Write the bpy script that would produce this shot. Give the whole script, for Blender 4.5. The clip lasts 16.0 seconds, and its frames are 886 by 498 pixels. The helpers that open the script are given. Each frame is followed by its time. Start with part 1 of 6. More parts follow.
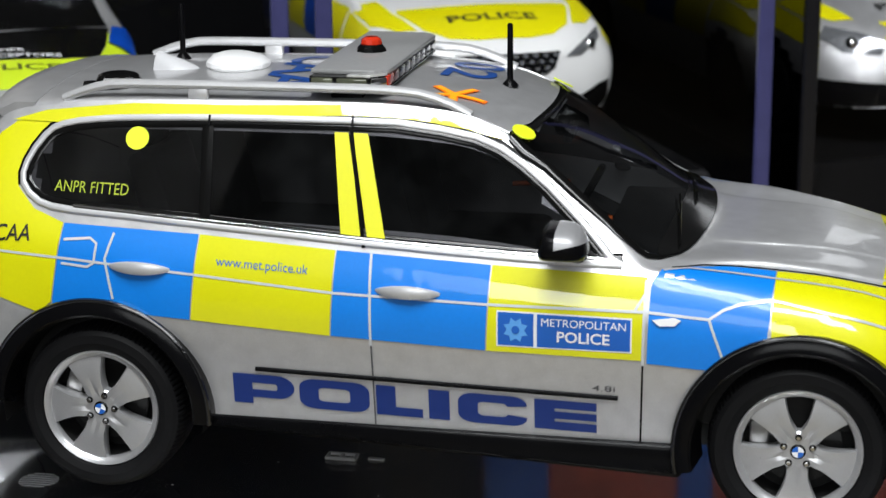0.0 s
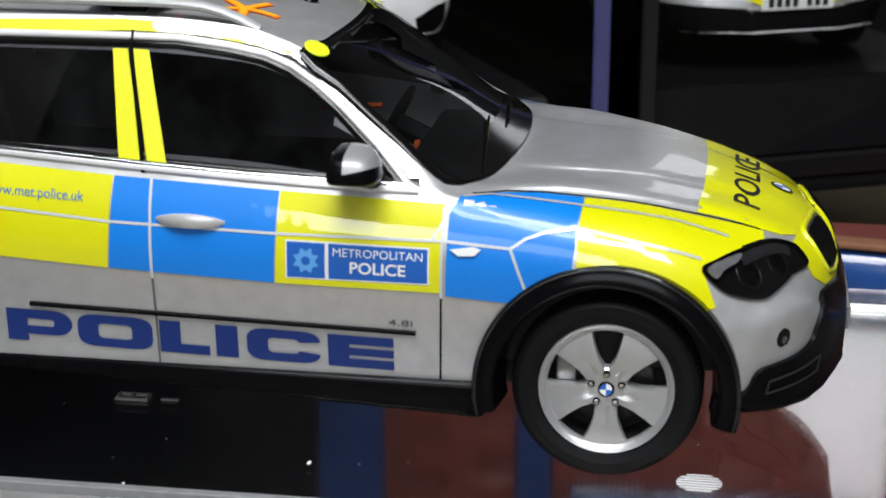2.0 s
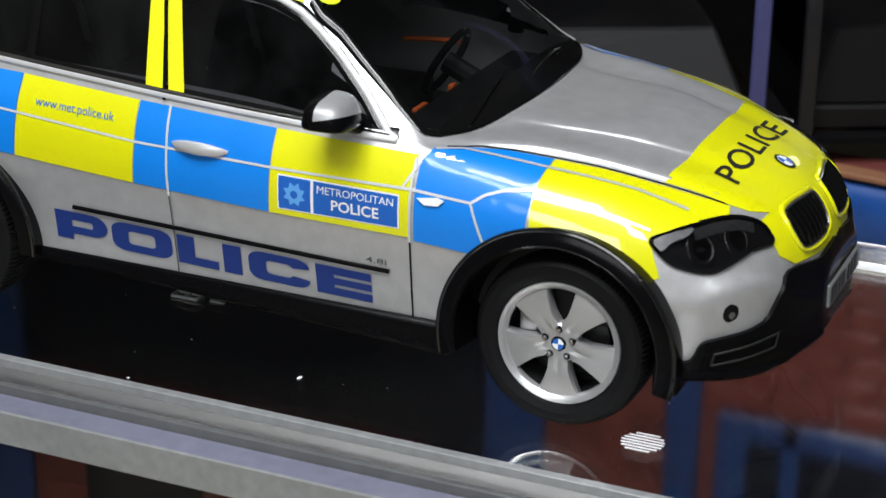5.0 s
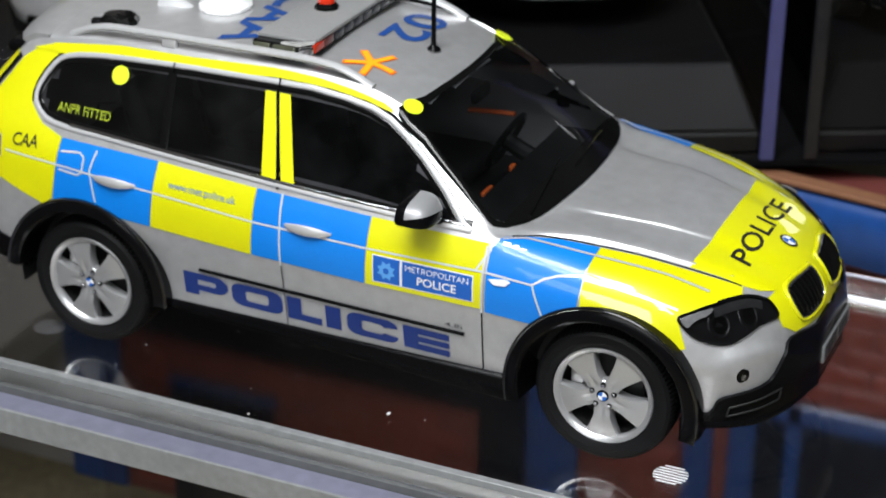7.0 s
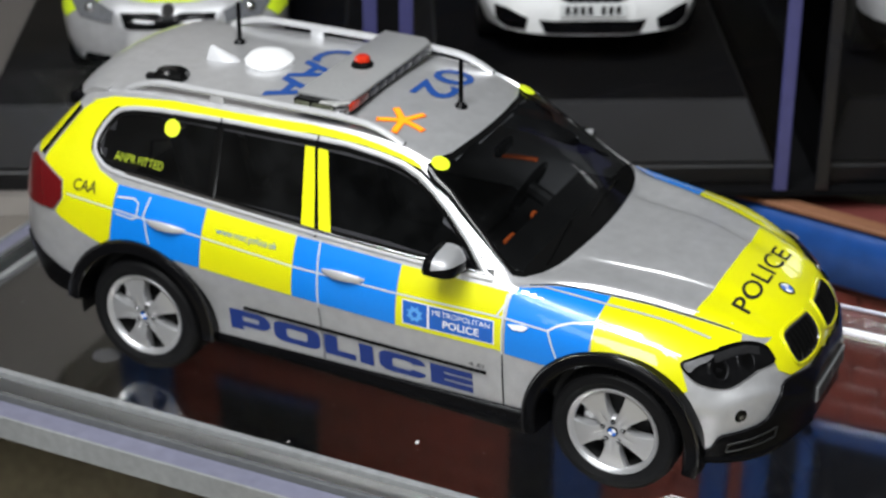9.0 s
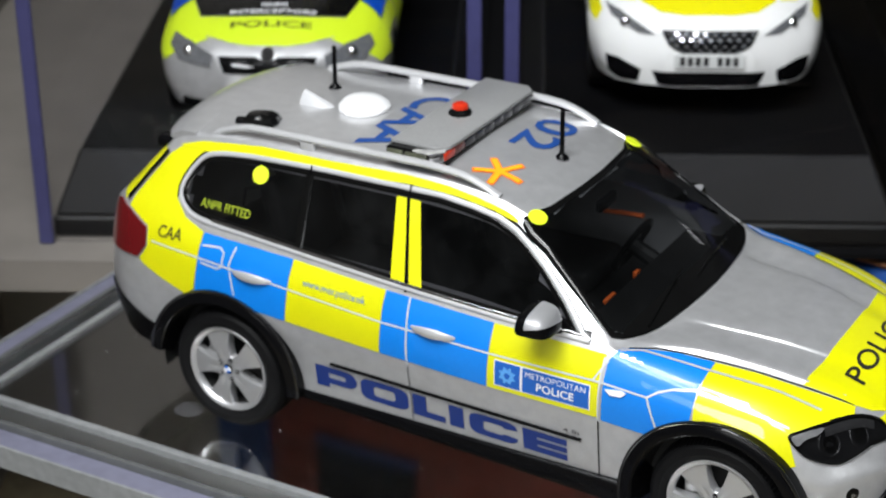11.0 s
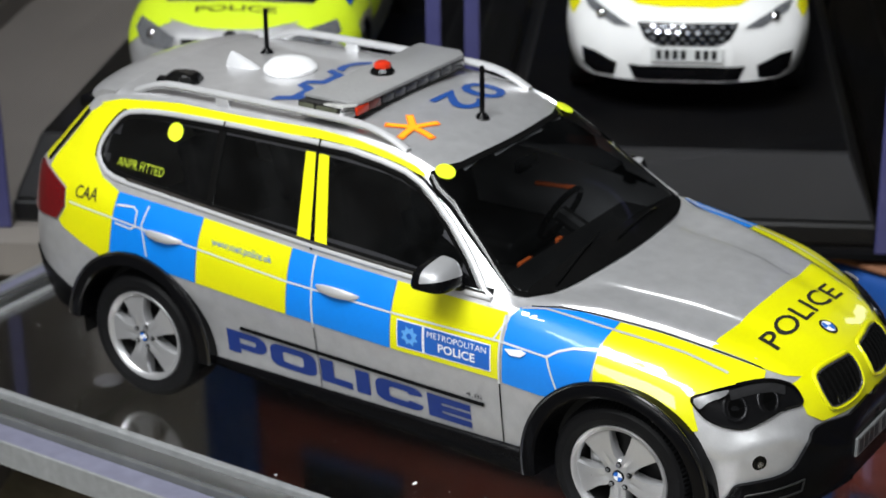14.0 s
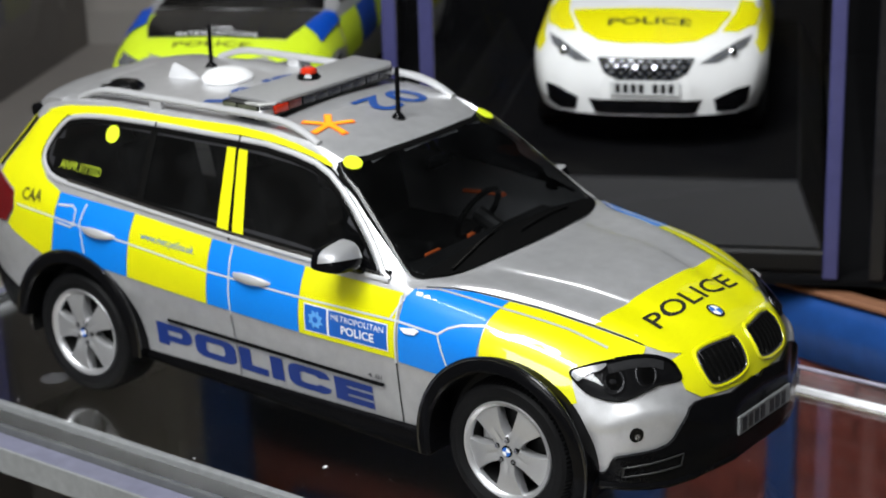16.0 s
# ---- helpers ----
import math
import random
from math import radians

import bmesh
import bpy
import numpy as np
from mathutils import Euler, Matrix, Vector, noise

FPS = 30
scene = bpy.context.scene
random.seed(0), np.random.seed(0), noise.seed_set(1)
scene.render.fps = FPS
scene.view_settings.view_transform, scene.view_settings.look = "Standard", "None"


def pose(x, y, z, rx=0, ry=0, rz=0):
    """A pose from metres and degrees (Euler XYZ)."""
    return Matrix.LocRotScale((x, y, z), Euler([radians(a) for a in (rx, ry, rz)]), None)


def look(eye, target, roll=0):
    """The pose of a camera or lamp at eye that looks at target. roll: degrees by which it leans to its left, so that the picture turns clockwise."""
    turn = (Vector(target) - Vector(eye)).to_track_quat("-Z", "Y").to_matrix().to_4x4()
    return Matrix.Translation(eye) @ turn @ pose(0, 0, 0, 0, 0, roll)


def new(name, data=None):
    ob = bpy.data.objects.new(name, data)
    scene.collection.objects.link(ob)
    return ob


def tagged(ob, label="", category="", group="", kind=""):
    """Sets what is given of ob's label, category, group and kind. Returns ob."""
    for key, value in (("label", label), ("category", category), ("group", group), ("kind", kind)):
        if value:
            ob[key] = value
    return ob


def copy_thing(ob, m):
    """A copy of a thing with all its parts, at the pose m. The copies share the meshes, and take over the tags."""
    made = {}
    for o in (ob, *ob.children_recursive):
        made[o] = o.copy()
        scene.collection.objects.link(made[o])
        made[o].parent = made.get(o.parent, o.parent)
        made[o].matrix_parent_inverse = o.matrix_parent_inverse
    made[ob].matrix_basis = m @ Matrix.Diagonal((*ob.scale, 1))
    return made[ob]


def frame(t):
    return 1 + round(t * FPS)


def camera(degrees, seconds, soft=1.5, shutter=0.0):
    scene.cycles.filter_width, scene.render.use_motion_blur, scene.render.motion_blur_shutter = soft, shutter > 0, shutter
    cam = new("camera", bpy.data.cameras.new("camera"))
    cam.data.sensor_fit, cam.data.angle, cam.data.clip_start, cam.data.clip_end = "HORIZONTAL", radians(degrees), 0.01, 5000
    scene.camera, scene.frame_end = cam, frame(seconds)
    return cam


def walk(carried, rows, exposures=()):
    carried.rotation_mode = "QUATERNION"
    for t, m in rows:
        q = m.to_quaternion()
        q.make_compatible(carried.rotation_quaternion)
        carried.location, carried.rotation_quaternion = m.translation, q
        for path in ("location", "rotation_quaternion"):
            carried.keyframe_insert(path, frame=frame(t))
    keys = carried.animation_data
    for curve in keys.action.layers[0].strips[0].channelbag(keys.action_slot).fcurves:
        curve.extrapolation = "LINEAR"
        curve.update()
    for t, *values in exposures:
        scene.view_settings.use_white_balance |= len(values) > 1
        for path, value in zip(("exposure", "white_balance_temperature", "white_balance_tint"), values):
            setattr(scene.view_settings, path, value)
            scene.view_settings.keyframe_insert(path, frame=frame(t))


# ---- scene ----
cam = camera(25.30, 16.0)
PATH = [
    (0, (0.08682, -0.47577, 0.18131), (-0.00963, -0.00276, 0.05110), -0.40),
    (0.5, (0.08749, -0.46618, 0.17497), (0.00255, 0.00801, 0.04109), 0.31),
    (1, (0.09937, -0.45752, 0.17550), (0.02095, 0.01691, 0.03851), 0.35),
    (1.5, (0.10342, -0.45396, 0.17305), (0.02989, 0.02106, 0.03538), 0.40),
    (2, (0.10553, -0.44387, 0.17032), (0.03424, 0.02937, 0.02553), 0.35),
    (2.5, (0.10227, -0.43789, 0.16881), (0.03369, 0.03513, 0.02202), 0.52),
    (3, (0.12310, -0.43527, 0.17885), (0.02139, 0.02588, 0.01453), 0.02),
    (3.5, (0.14257, -0.42378, 0.18682), (0.01705, 0.02571, 0.00738), 0.20),
    (4, (0.15499, -0.42316, 0.18811), (0.00915, 0.02111, 0.01103), 0.69),
    (4.2, (0.17694, -0.40385, 0.18218), (0.00219, 0.03111, 0.00818), -0.23),
    (6.3, (0.23314, -0.48810, 0.25790), (0.04280, -0.07188, 0.05656), 0.48),
    (6.5, (0.22831, -0.49074, 0.26440), (0.04316, -0.07420, 0.05894), 0.80),
    (7, (0.23435, -0.49719, 0.29177), (0.04946, -0.08652, 0.07459), 0.39),
    (7.5, (0.23328, -0.50335, 0.32085), (0.05125, -0.09670, 0.09391), 0.13),
    (8, (0.25174, -0.51404, 0.33557), (0.05972, -0.11225, 0.10820), -0.23),
    (8.2, (0.25387, -0.51786, 0.33864), (0.06042, -0.11767, 0.10967), -0.23),
    (10.3, (0.25590, -0.52703, 0.33284), (0.05680, -0.12454, 0.11294), 0.42),
    (10.5, (0.26359, -0.53355, 0.33925), (0.05506, -0.13494, 0.12102), 0.22),
    (11, (0.25026, -0.49354, 0.32368), (0.02449, -0.10236, 0.10919), -0.50),
    (11.5, (0.24242, -0.47303, 0.31317), (0.00763, -0.08370, 0.10510), -0.86),
    (12, (0.24278, -0.46662, 0.30973), (0.00863, -0.07789, 0.09981), -0.77),
    (12.5, (0.25552, -0.46335, 0.29962), (0.01425, -0.07601, 0.09528), -0.56),
    (13, (0.27517, -0.45791, 0.28877), (0.02748, -0.07279, 0.08795), -0.60),
    (13.5, (0.28884, -0.45013, 0.28149), (0.03895, -0.06625, 0.08101), -1.01),
    (14, (0.30008, -0.45704, 0.27758), (0.04244, -0.07394, 0.08559), -0.80),
    (14.5, (0.31414, -0.45558, 0.27148), (0.05351, -0.07349, 0.08154), -0.97),
    (15, (0.33329, -0.45527, 0.26288), (0.06771, -0.07421, 0.07778), -1.02),
    (15.5, (0.35831, -0.46400, 0.25589), (0.08049, -0.08645, 0.08189), -1.63),
    (16, (0.36923, -0.45090, 0.24603), (0.08059, -0.07530, 0.08601), -1.56),
]
walk(cam, [(t, look(eye, target, roll)) for t, eye, target, roll in PATH], [(0.0, -0.25), (4.0, -0.18), (8.0, -0.05), (11.0, -0.01), (16.0, 0.02)])
# the far cases lie behind the depth of field
cam.data.dof.use_dof = True
cam.data.dof.focus_distance = 0.48
cam.data.dof.aperture_fstop = 27.0

# ---------------------------------------------------------------- light and air
scene.render.film_transparent = False
world = bpy.data.worlds.new("room_air")
scene.world = world
world.use_nodes = True
world.node_tree.nodes["Background"].inputs[0].default_value = (0.75, 0.82, 1.0, 1)
world.node_tree.nodes["Background"].inputs[1].default_value = 0.02

S = 1.0 / 18.0          # the models are one eighteenth of the real cars; shapes below are in full-size metres


def area_lamp(name, at, to, wide, high, watts, colour):
    data = bpy.data.lights.new(name, "AREA")
    data.shape, data.size, data.size_y, data.energy, data.color = "RECTANGLE", wide, high, watts, colour
    ob = new(name, data)
    ob.matrix_world = look(at, to)
    return ob


# unseen room strips and panels, with added lights: place, aim, width, depth, watts
LAMPS = [
    ((0.16, -0.86, 1.15), (0.05, 0.0, 0.0), 1.05, 0.20, 15.5),
    ((-0.75, -0.45, 1.20), (0.0, 0.0, 0.0), 0.08, 1.00, 7.0),
    # added low fill from the room side, no known source
    ((0.10, -1.65, 0.62), (0.0, 0.0, 0.05), 0.90, 0.45, 7.0),
    ((-0.07, -0.52, 1.22), (0.05, 0.0, 0.0), 0.22, 0.28, 6.8),
    ((0.21, -0.52, 1.22), (0.05, 0.0, 0.0), 0.22, 0.28, 6.8),
    # added low panel behind the cases, makes the sheen on the tray floor
    ((0.184, 0.82, 0.318), (0.13, 0.0, 0.0), 0.068, 0.115, 0.062),
    # added panel that puts the glare on the front wing
    ((0.86, -1.12, 1.20), (0.05, 0.0, 0.0), 0.26, 0.30, 3.6),
]
for lamp_at, lamp_to, lamp_w, lamp_h, lamp_e in LAMPS:
    area_lamp("unseen_lamp", lamp_at, lamp_to, lamp_w, lamp_h, lamp_e, (0.95, 0.98, 1.0))


# ---------------------------------------------------------------- materials
def mat_new(name):
    m = bpy.data.materials.new(name)
    m.use_nodes = True
    return m, m.node_tree, m.node_tree.nodes["Principled BSDF"]


def surface(name, colour, rough=0.5, metal=0.0, coat=0.0, vary=0.08, scale=900.0, bump=0.0, bump_scale=2500.0, spec=0.5, wave=0.0):
    """A painted or moulded surface: base colour that varies at two scales, uneven gloss and fine relief."""
    m, nt, b = mat_new(name)
    co = nt.nodes.new("ShaderNodeTexCoord")
    big = nt.nodes.new("ShaderNodeTexNoise")
    big.inputs["Scale"].default_value, big.inputs["Detail"].default_value = scale * 0.05, 4
    fine = nt.nodes.new("ShaderNodeTexNoise")
    fine.inputs["Scale"].default_value, fine.inputs["Detail"].default_value = scale, 3
    nt.links.new(co.outputs["Object"], big.inputs["Vector"])
    nt.links.new(co.outputs["Object"], fine.inputs["Vector"])
    add = nt.nodes.new("ShaderNodeMath")
    add.operation = "ADD"
    nt.links.new(big.outputs[0], add.inputs[0])
    nt.links.new(fine.outputs[0], add.inputs[1])
    ramp = nt.nodes.new("ShaderNodeMapRange")
    ramp.inputs[1].default_value, ramp.inputs[2].default_value = 0.6, 1.4
    ramp.inputs[3].default_value, ramp.inputs[4].default_value = 1.0 - vary, 1.0 + vary
    nt.links.new(add.outputs[0], ramp.inputs[0])
    mul = nt.nodes.new("ShaderNodeMixRGB")
    mul.blend_type = "MULTIPLY"
    mul.inputs[0].default_value = 1.0
    mul.inputs[1].default_value = (*colour, 1)
    nt.links.new(ramp.outputs[0], mul.inputs[2])
    nt.links.new(mul.outputs[0], b.inputs["Base Color"])
    rr = nt.nodes.new("ShaderNodeMapRange")
    rr.inputs[3].default_value, rr.inputs[4].default_value = max(0.02, rough * 0.8), min(1.0, rough * 1.25)
    nt.links.new(big.outputs[0], rr.inputs[0])
    nt.links.new(rr.outputs[0], b.inputs["Roughness"])
    b.inputs["Metallic"].default_value = metal
    b.inputs["Specular IOR Level"].default_value = spec
    b.inputs["Coat Weight"].default_value = coat
    b.inputs["Coat Roughness"].default_value = 0.035
    if bump:
        bt = nt.nodes.new("ShaderNodeTexNoise")
        bt.inputs["Scale"].default_value, bt.inputs["Detail"].default_value = bump_scale, 2
        nt.links.new(co.outputs["Object"], bt.inputs["Vector"])
        bn = nt.nodes.new("ShaderNodeBump")
        bn.inputs["Strength"].default_value, bn.inputs["Distance"].default_value = bump, 0.0002
        nt.links.new(bt.outputs[0], bn.inputs["Height"])
        nt.links.new(bn.outputs[0], b.inputs["Normal"])
        if wave:
            wt = nt.nodes.new("ShaderNodeTexNoise")
            wt.inputs["Scale"].default_value, wt.inputs["Detail"].default_value = 190.0, 1
            nt.links.new(co.outputs["Object"], wt.inputs["Vector"])
            wn = nt.nodes.new("ShaderNodeBump")
            wn.inputs["Strength"].default_value, wn.inputs["Distance"].default_value = wave, 0.0006
            nt.links.new(wt.outputs[0], wn.inputs["Height"])
            nt.links.new(wn.outputs[0], bn.inputs["Normal"])
            nt.links.new(wn.outputs[0], b.inputs["Coat Normal"])
    return m


def clear(name, colour, rough=0.02, ior=1.49):
    m, nt, b = mat_new(name)
    b.inputs["Base Color"].default_value = (*colour, 1)
    b.inputs["Transmission Weight"].default_value = 1.0
    b.inputs["Roughness"].default_value = rough
    b.inputs["IOR"].default_value = ior
    return m


def tinted(name, colour, gloss=0.06, ior=1.5, dust=0.0):
    """Thin tinted glazing: a dark film that lets a little through, with a mirror gloss on top; dust mixes in a painted
    veil of reflections.
    """
    m = bpy.data.materials.new(name)
    m.use_nodes = True
    nt = m.node_tree
    nt.nodes.remove(nt.nodes["Principled BSDF"])
    out = nt.nodes["Material Output"]
    tr = nt.nodes.new("ShaderNodeBsdfTransparent")
    tr.inputs[0].default_value = (*colour, 1)
    gl = nt.nodes.new("ShaderNodeBsdfGlossy")
    gl.inputs["Roughness"].default_value = gloss
    gl.inputs[0].default_value = (0.9, 0.9, 0.9, 1)
    facing = nt.nodes.new("ShaderNodeLayerWeight")
    facing.inputs[0].default_value = 0.5
    steep = nt.nodes.new("ShaderNodeMath")
    steep.operation = "POWER"
    nt.links.new(facing.outputs["Facing"], steep.inputs[0])
    steep.inputs[1].default_value = 5.0
    least = ((ior - 1.0) / (ior + 1.0)) ** 2
    fr = nt.nodes.new("ShaderNodeMath")
    fr.operation = "MULTIPLY_ADD"
    nt.links.new(steep.outputs[0], fr.inputs[0])
    fr.inputs[1].default_value, fr.inputs[2].default_value = 1.0 - least, least
    mx = nt.nodes.new("ShaderNodeMixShader")
    nt.links.new(fr.outputs[0], mx.inputs[0])
    nt.links.new(tr.outputs[0], mx.inputs[1])
    nt.links.new(gl.outputs[0], mx.inputs[2])
    nt.links.new(mx.outputs[0], out.inputs[0])
    # patchy grey veil, painted in for faint reflections on the glazing
    if dust:
        co = nt.nodes.new("ShaderNodeTexCoord")
        film = nt.nodes.new("ShaderNodeTexNoise")
        film.inputs["Scale"].default_value, film.inputs["Detail"].default_value = 70.0, 6
        nt.links.new(co.outputs["Object"], film.inputs["Vector"])
        amount = nt.nodes.new("ShaderNodeMapRange")
        amount.inputs[1].default_value, amount.inputs[2].default_value, amount.inputs[3].default_value, amount.inputs[4].default_value = 0.42, 0.72, dust * 0.25, dust
        nt.links.new(film.outputs[0], amount.inputs[0])
        grey = nt.nodes.new("ShaderNodeBsdfDiffuse")
        grey.inputs[0].default_value = (0.55, 0.58, 0.60, 1)
        veiled = nt.nodes.new("ShaderNodeMixShader")
        nt.links.new(amount.outputs[0], veiled.inputs[0])
        nt.links.new(mx.outputs[0], veiled.inputs[1])
        nt.links.new(grey.outputs[0], veiled.inputs[2])
        nt.links.new(veiled.outputs[0], out.inputs[0])
    return m


SILVER = surface("silver_paint", (0.68, 0.68, 0.69), 0.32, 0.66, 0.5, 0.12, 5000, 0.16, 6000, 0.5, 0.08)
SILVER_PLASTIC = surface("silver_plastic", (0.66, 0.66, 0.67), 0.32, 0.45, 0.2, 0.06, 2500)
MIRROR_SILVER = surface("mirror_silver", (0.42, 0.42, 0.43), 0.42, 0.45, 0.15, 0.08, 3000)
YELLOW = surface("yellow_film", (0.73, 0.72, 0.0), 0.35, 0, 1.0, 0.03, 1200, 0.03, 3000, 0.5, 0.12)
YELLOW_DOT = surface("lime_sticker", (0.72, 0.86, 0.02), 0.5, 0, 0, 0.02, 1200)
BLUE = surface("blue_film", (0.0, 0.20, 0.72), 0.4, 0, 0.5, 0.05, 1200, 0.03, 3000, 0.5, 0.12)
YELLOW.node_tree.nodes["Principled BSDF"].inputs["Coat IOR"].default_value = 1.8
SIGN_BLUE = surface("sign_blue_print", (0.01, 0.11, 0.47), 0.4, 0, 0.3, 0.05, 1500)
LETTER_BLUE = surface("letter_blue_print", (0.005, 0.026, 0.17), 0.45, 0, 0.1, 0.06, 1500)
ROOF_BLUE = surface("roof_blue_print", (0.012, 0.06, 0.25), 0.45, 0, 0.1, 0.06, 1500)
WHITE_PRINT = surface("white_print", (0.8, 0.8, 0.82), 0.45, 0, 0, 0.04, 1500)
BLACK_PRINT = surface("black_print", (0.01, 0.01, 0.01), 0.5, 0, 0, 0.05, 1500)
ORANGE = surface("orange_print", (0.95, 0.19, 0.01), 0.45, 0, 0, 0.04, 1500)
RED_LENS = surface("red_lens", (0.55, 0.03, 0.01), 0.18, 0, 0.6, 0.05, 1500)
TAIL_RED = surface("tail_lamp_red", (0.13, 0.005, 0.007), 0.15, 0, 0.8, 0.08, 900)
BLACK_PLASTIC = surface("black_plastic", (0.003, 0.003, 0.0035), 0.24, 0, 0, 0.2, 1500, 0.06, 4000, 0.10)
BLACK_GLOSS = surface("black_gloss", (0.004, 0.004, 0.004), 0.12, 0, 0, 0.1, 1500, 0, 2500, 0.3)
RUBBER = surface("tyre_rubber", (0.006, 0.006, 0.0065), 0.5, 0, 0, 0.2, 1500, 0.2, 4000, 0.12)
GREY_LENS = surface("smoked_lens", (0.035, 0.035, 0.04), 0.10, 0.2, 0.7, 0.35, 700)
EDGE_GLOSS = surface("arch_edge_gloss", (0.006, 0.006, 0.0065), 0.12, 0, 1.0, 0.2, 1500, 0.2, 1200, 0.6)
ARCH_BLACK = surface("arch_black", (0.003, 0.003, 0.0035), 0.16, 0, 0, 0.2, 1500, 0.08, 1600, 0.14)
# lighter copy of the panel taupe, makes up for weak light in its colour
TAUPE_LIFTED = surface("taupe_lifted", (0.27, 0.25, 0.228), 0.6, 0, 0, 0.12, 25, 0, 2500, 0.1)
GREY_PRINT = surface("grey_print", (0.09, 0.09, 0.095), 0.5, 0, 0, 0.1, 900)
# clear acrylic rim in opaque tones: the room's reflection is painted in
RIM_LILAC_SHEEN = surface("acrylic_outer_sheen", (0.165, 0.165, 0.225), 0.25, 0, 0.3, 0.15, 200)
RIM_STEP_SHADE = surface("acrylic_step_shade", (0.10, 0.103, 0.104), 0.2, 0, 0.4, 0.15, 200)
DULL_ORANGE = surface("dull_orange_plastic", (0.85, 0.16, 0.03), 0.5, 0, 0, 0.15, 1500)
LAMP_DARK = surface("headlamp_smoke", (0.012, 0.012, 0.013), 0.25, 0.3, 0.2, 0.5, 300)
LAMP_SHEEN = surface("lamp_sheen_grey", (0.07, 0.07, 0.072), 0.35, 0.4, 0.3, 0.3, 500)
LAMP_GLARE = surface("lamp_glare_silver", (0.34, 0.34, 0.35), 0.22, 0.7, 0.6, 0.3, 900)
BARREL = surface("barrel_grey", (0.018, 0.018, 0.018), 0.4, 0.2, 0, 0.2, 900)
STAR_CORE = surface("star_core_print", (1.0, 0.42, 0.012), 0.45, 0, 0, 0.04, 1500)
WINDOW_PRINT = surface("window_print", (0.34, 0.42, 0.02), 0.5, 0, 0, 0.15, 2500)
TAUPE = surface("taupe_board", (0.20, 0.182, 0.165), 0.5, 0, 0, 0.15, 40, 0, 2500, 0.2)
CHROME = surface("chrome", (0.75, 0.75, 0.76), 0.12, 1.0, 0, 0.05, 1500)
RIM_SILVER = surface("rim_silver", (0.60, 0.60, 0.61), 0.33, 0.75, 0.2, 0.05, 2500)
WHITE_PLASTIC = surface("white_plastic", (0.82, 0.82, 0.82), 0.35, 0, 0.2, 0.03, 1500)
DARK_IN = surface("cabin_black", (0.014, 0.014, 0.014), 0.5, 0, 0, 0.2, 1500, 0, 2500, 0.2)
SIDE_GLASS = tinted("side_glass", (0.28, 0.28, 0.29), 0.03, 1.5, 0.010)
# far-side copy of the side glass, lightened to let more light show through
FAR_GLASS_LIT = tinted("far_glass_lit", (0.40, 0.41, 0.42), 0.03)
SCREEN_GLASS = tinted("screen_glass", (0.46, 0.47, 0.48), 0.03, 1.45, 0.004)
LAMP_GLASS = tinted("lamp_glass", (0.40, 0.40, 0.41), 0.06, 1.7)
ACRYLIC = clear("acrylic", (0.76, 0.77, 0.78), 0.045, 1.75)
FROST = clear("acrylic_frost", (0.28, 0.285, 0.29), 0.30)
# grey sheen of the clear bevels, as colour
RIM_GREY_SHEEN = surface("acrylic_bevel_sheen", (0.23, 0.236, 0.238), 0.2, 0, 0.5, 0.2, 300)
# bright glints along the far rim edges, painted as pale colour
LILAC_GLINT = surface("acrylic_lilac_glint", (0.34, 0.32, 0.40), 0.25, 0, 0.6, 0.15, 200)
EDGE_GLINT = surface("acrylic_edge_glint", (0.80, 0.80, 0.82), 0.22, 0, 0.6, 0.10, 200)
# far ledge: clear, with a pale haze mixed into its colour
HAZE = tinted("acrylic_haze", (0.95, 0.93, 0.94), 0.06, 1.3, 0.07)
EDGE_BLUE = surface("cover_edge", (0.050, 0.050, 0.14), 0.3, 0, 0.3, 0.15, 200)
# shaded copy of the cover edge, for the right-hand case
EDGE_SHADED = surface("cover_edge_shaded", (0.008, 0.008, 0.010), 0.25, 0, 0.3, 0.15, 200)
BACK_BLACK = surface("back_panel_black", (0.004, 0.004, 0.0045), 0.9, 0, 0, 0.2, 60, 0, 2500, 0.05)
PANE = tinted("cover_pane", (0.94, 0.94, 0.95), 0.03, 1.25)
# clear pane tinted dark, puts the dimness between the cases into its colour
PANE_DIMMED = tinted("dimmed_pane", (0.07, 0.07, 0.075), 0.03, 1.2)
PLINTH = surface("plinth_black", (0.006, 0.006, 0.0065), 0.38, 0, 0, 0.15, 600, 0.05, 1500, 0.2)
# plinth black in two more tones: shaded deck, and bevel greyed by light
DECK_SHADED = surface("deck_shaded", (0.0035, 0.0035, 0.004), 0.5, 0, 0, 0.15, 600, 0.05, 1500, 0.06)
PLINTH_LIT = surface("plinth_lit", (0.0135, 0.0135, 0.0145), 0.42, 0, 0, 0.12, 600, 0.1, 1500, 0.2)
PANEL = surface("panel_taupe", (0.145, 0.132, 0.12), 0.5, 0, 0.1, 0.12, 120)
ROOM_WALL = surface("room_wall", (0.12, 0.12, 0.125), 0.8, 0, 0, 0.06, 30)
KHAKI = surface("khaki_stone", (0.17, 0.14, 0.08), 0.7, 0, 0, 0.5, 260, 0.3, 600)
BRICK = surface("brick_red", (0.155, 0.026, 0.018), 0.55, 0, 0.15, 0.3, 350, 0.2, 900)
MORTAR = surface("brick_mortar", (0.12, 0.024, 0.019), 0.7, 0, 0.1, 0.2, 500)
CORNICE_BLUE = surface("cornice_blue", (0.012, 0.06, 0.24), 0.25, 0, 0.6, 0.2, 120)
FRAME_BLUE = surface("frame_blue", (0.008, 0.040, 0.155), 0.35, 0, 0.3, 0.12, 250)
CARD_BROWN = surface("card_brown", (0.20, 0.085, 0.04), 0.8, 0, 0, 0.15, 400)
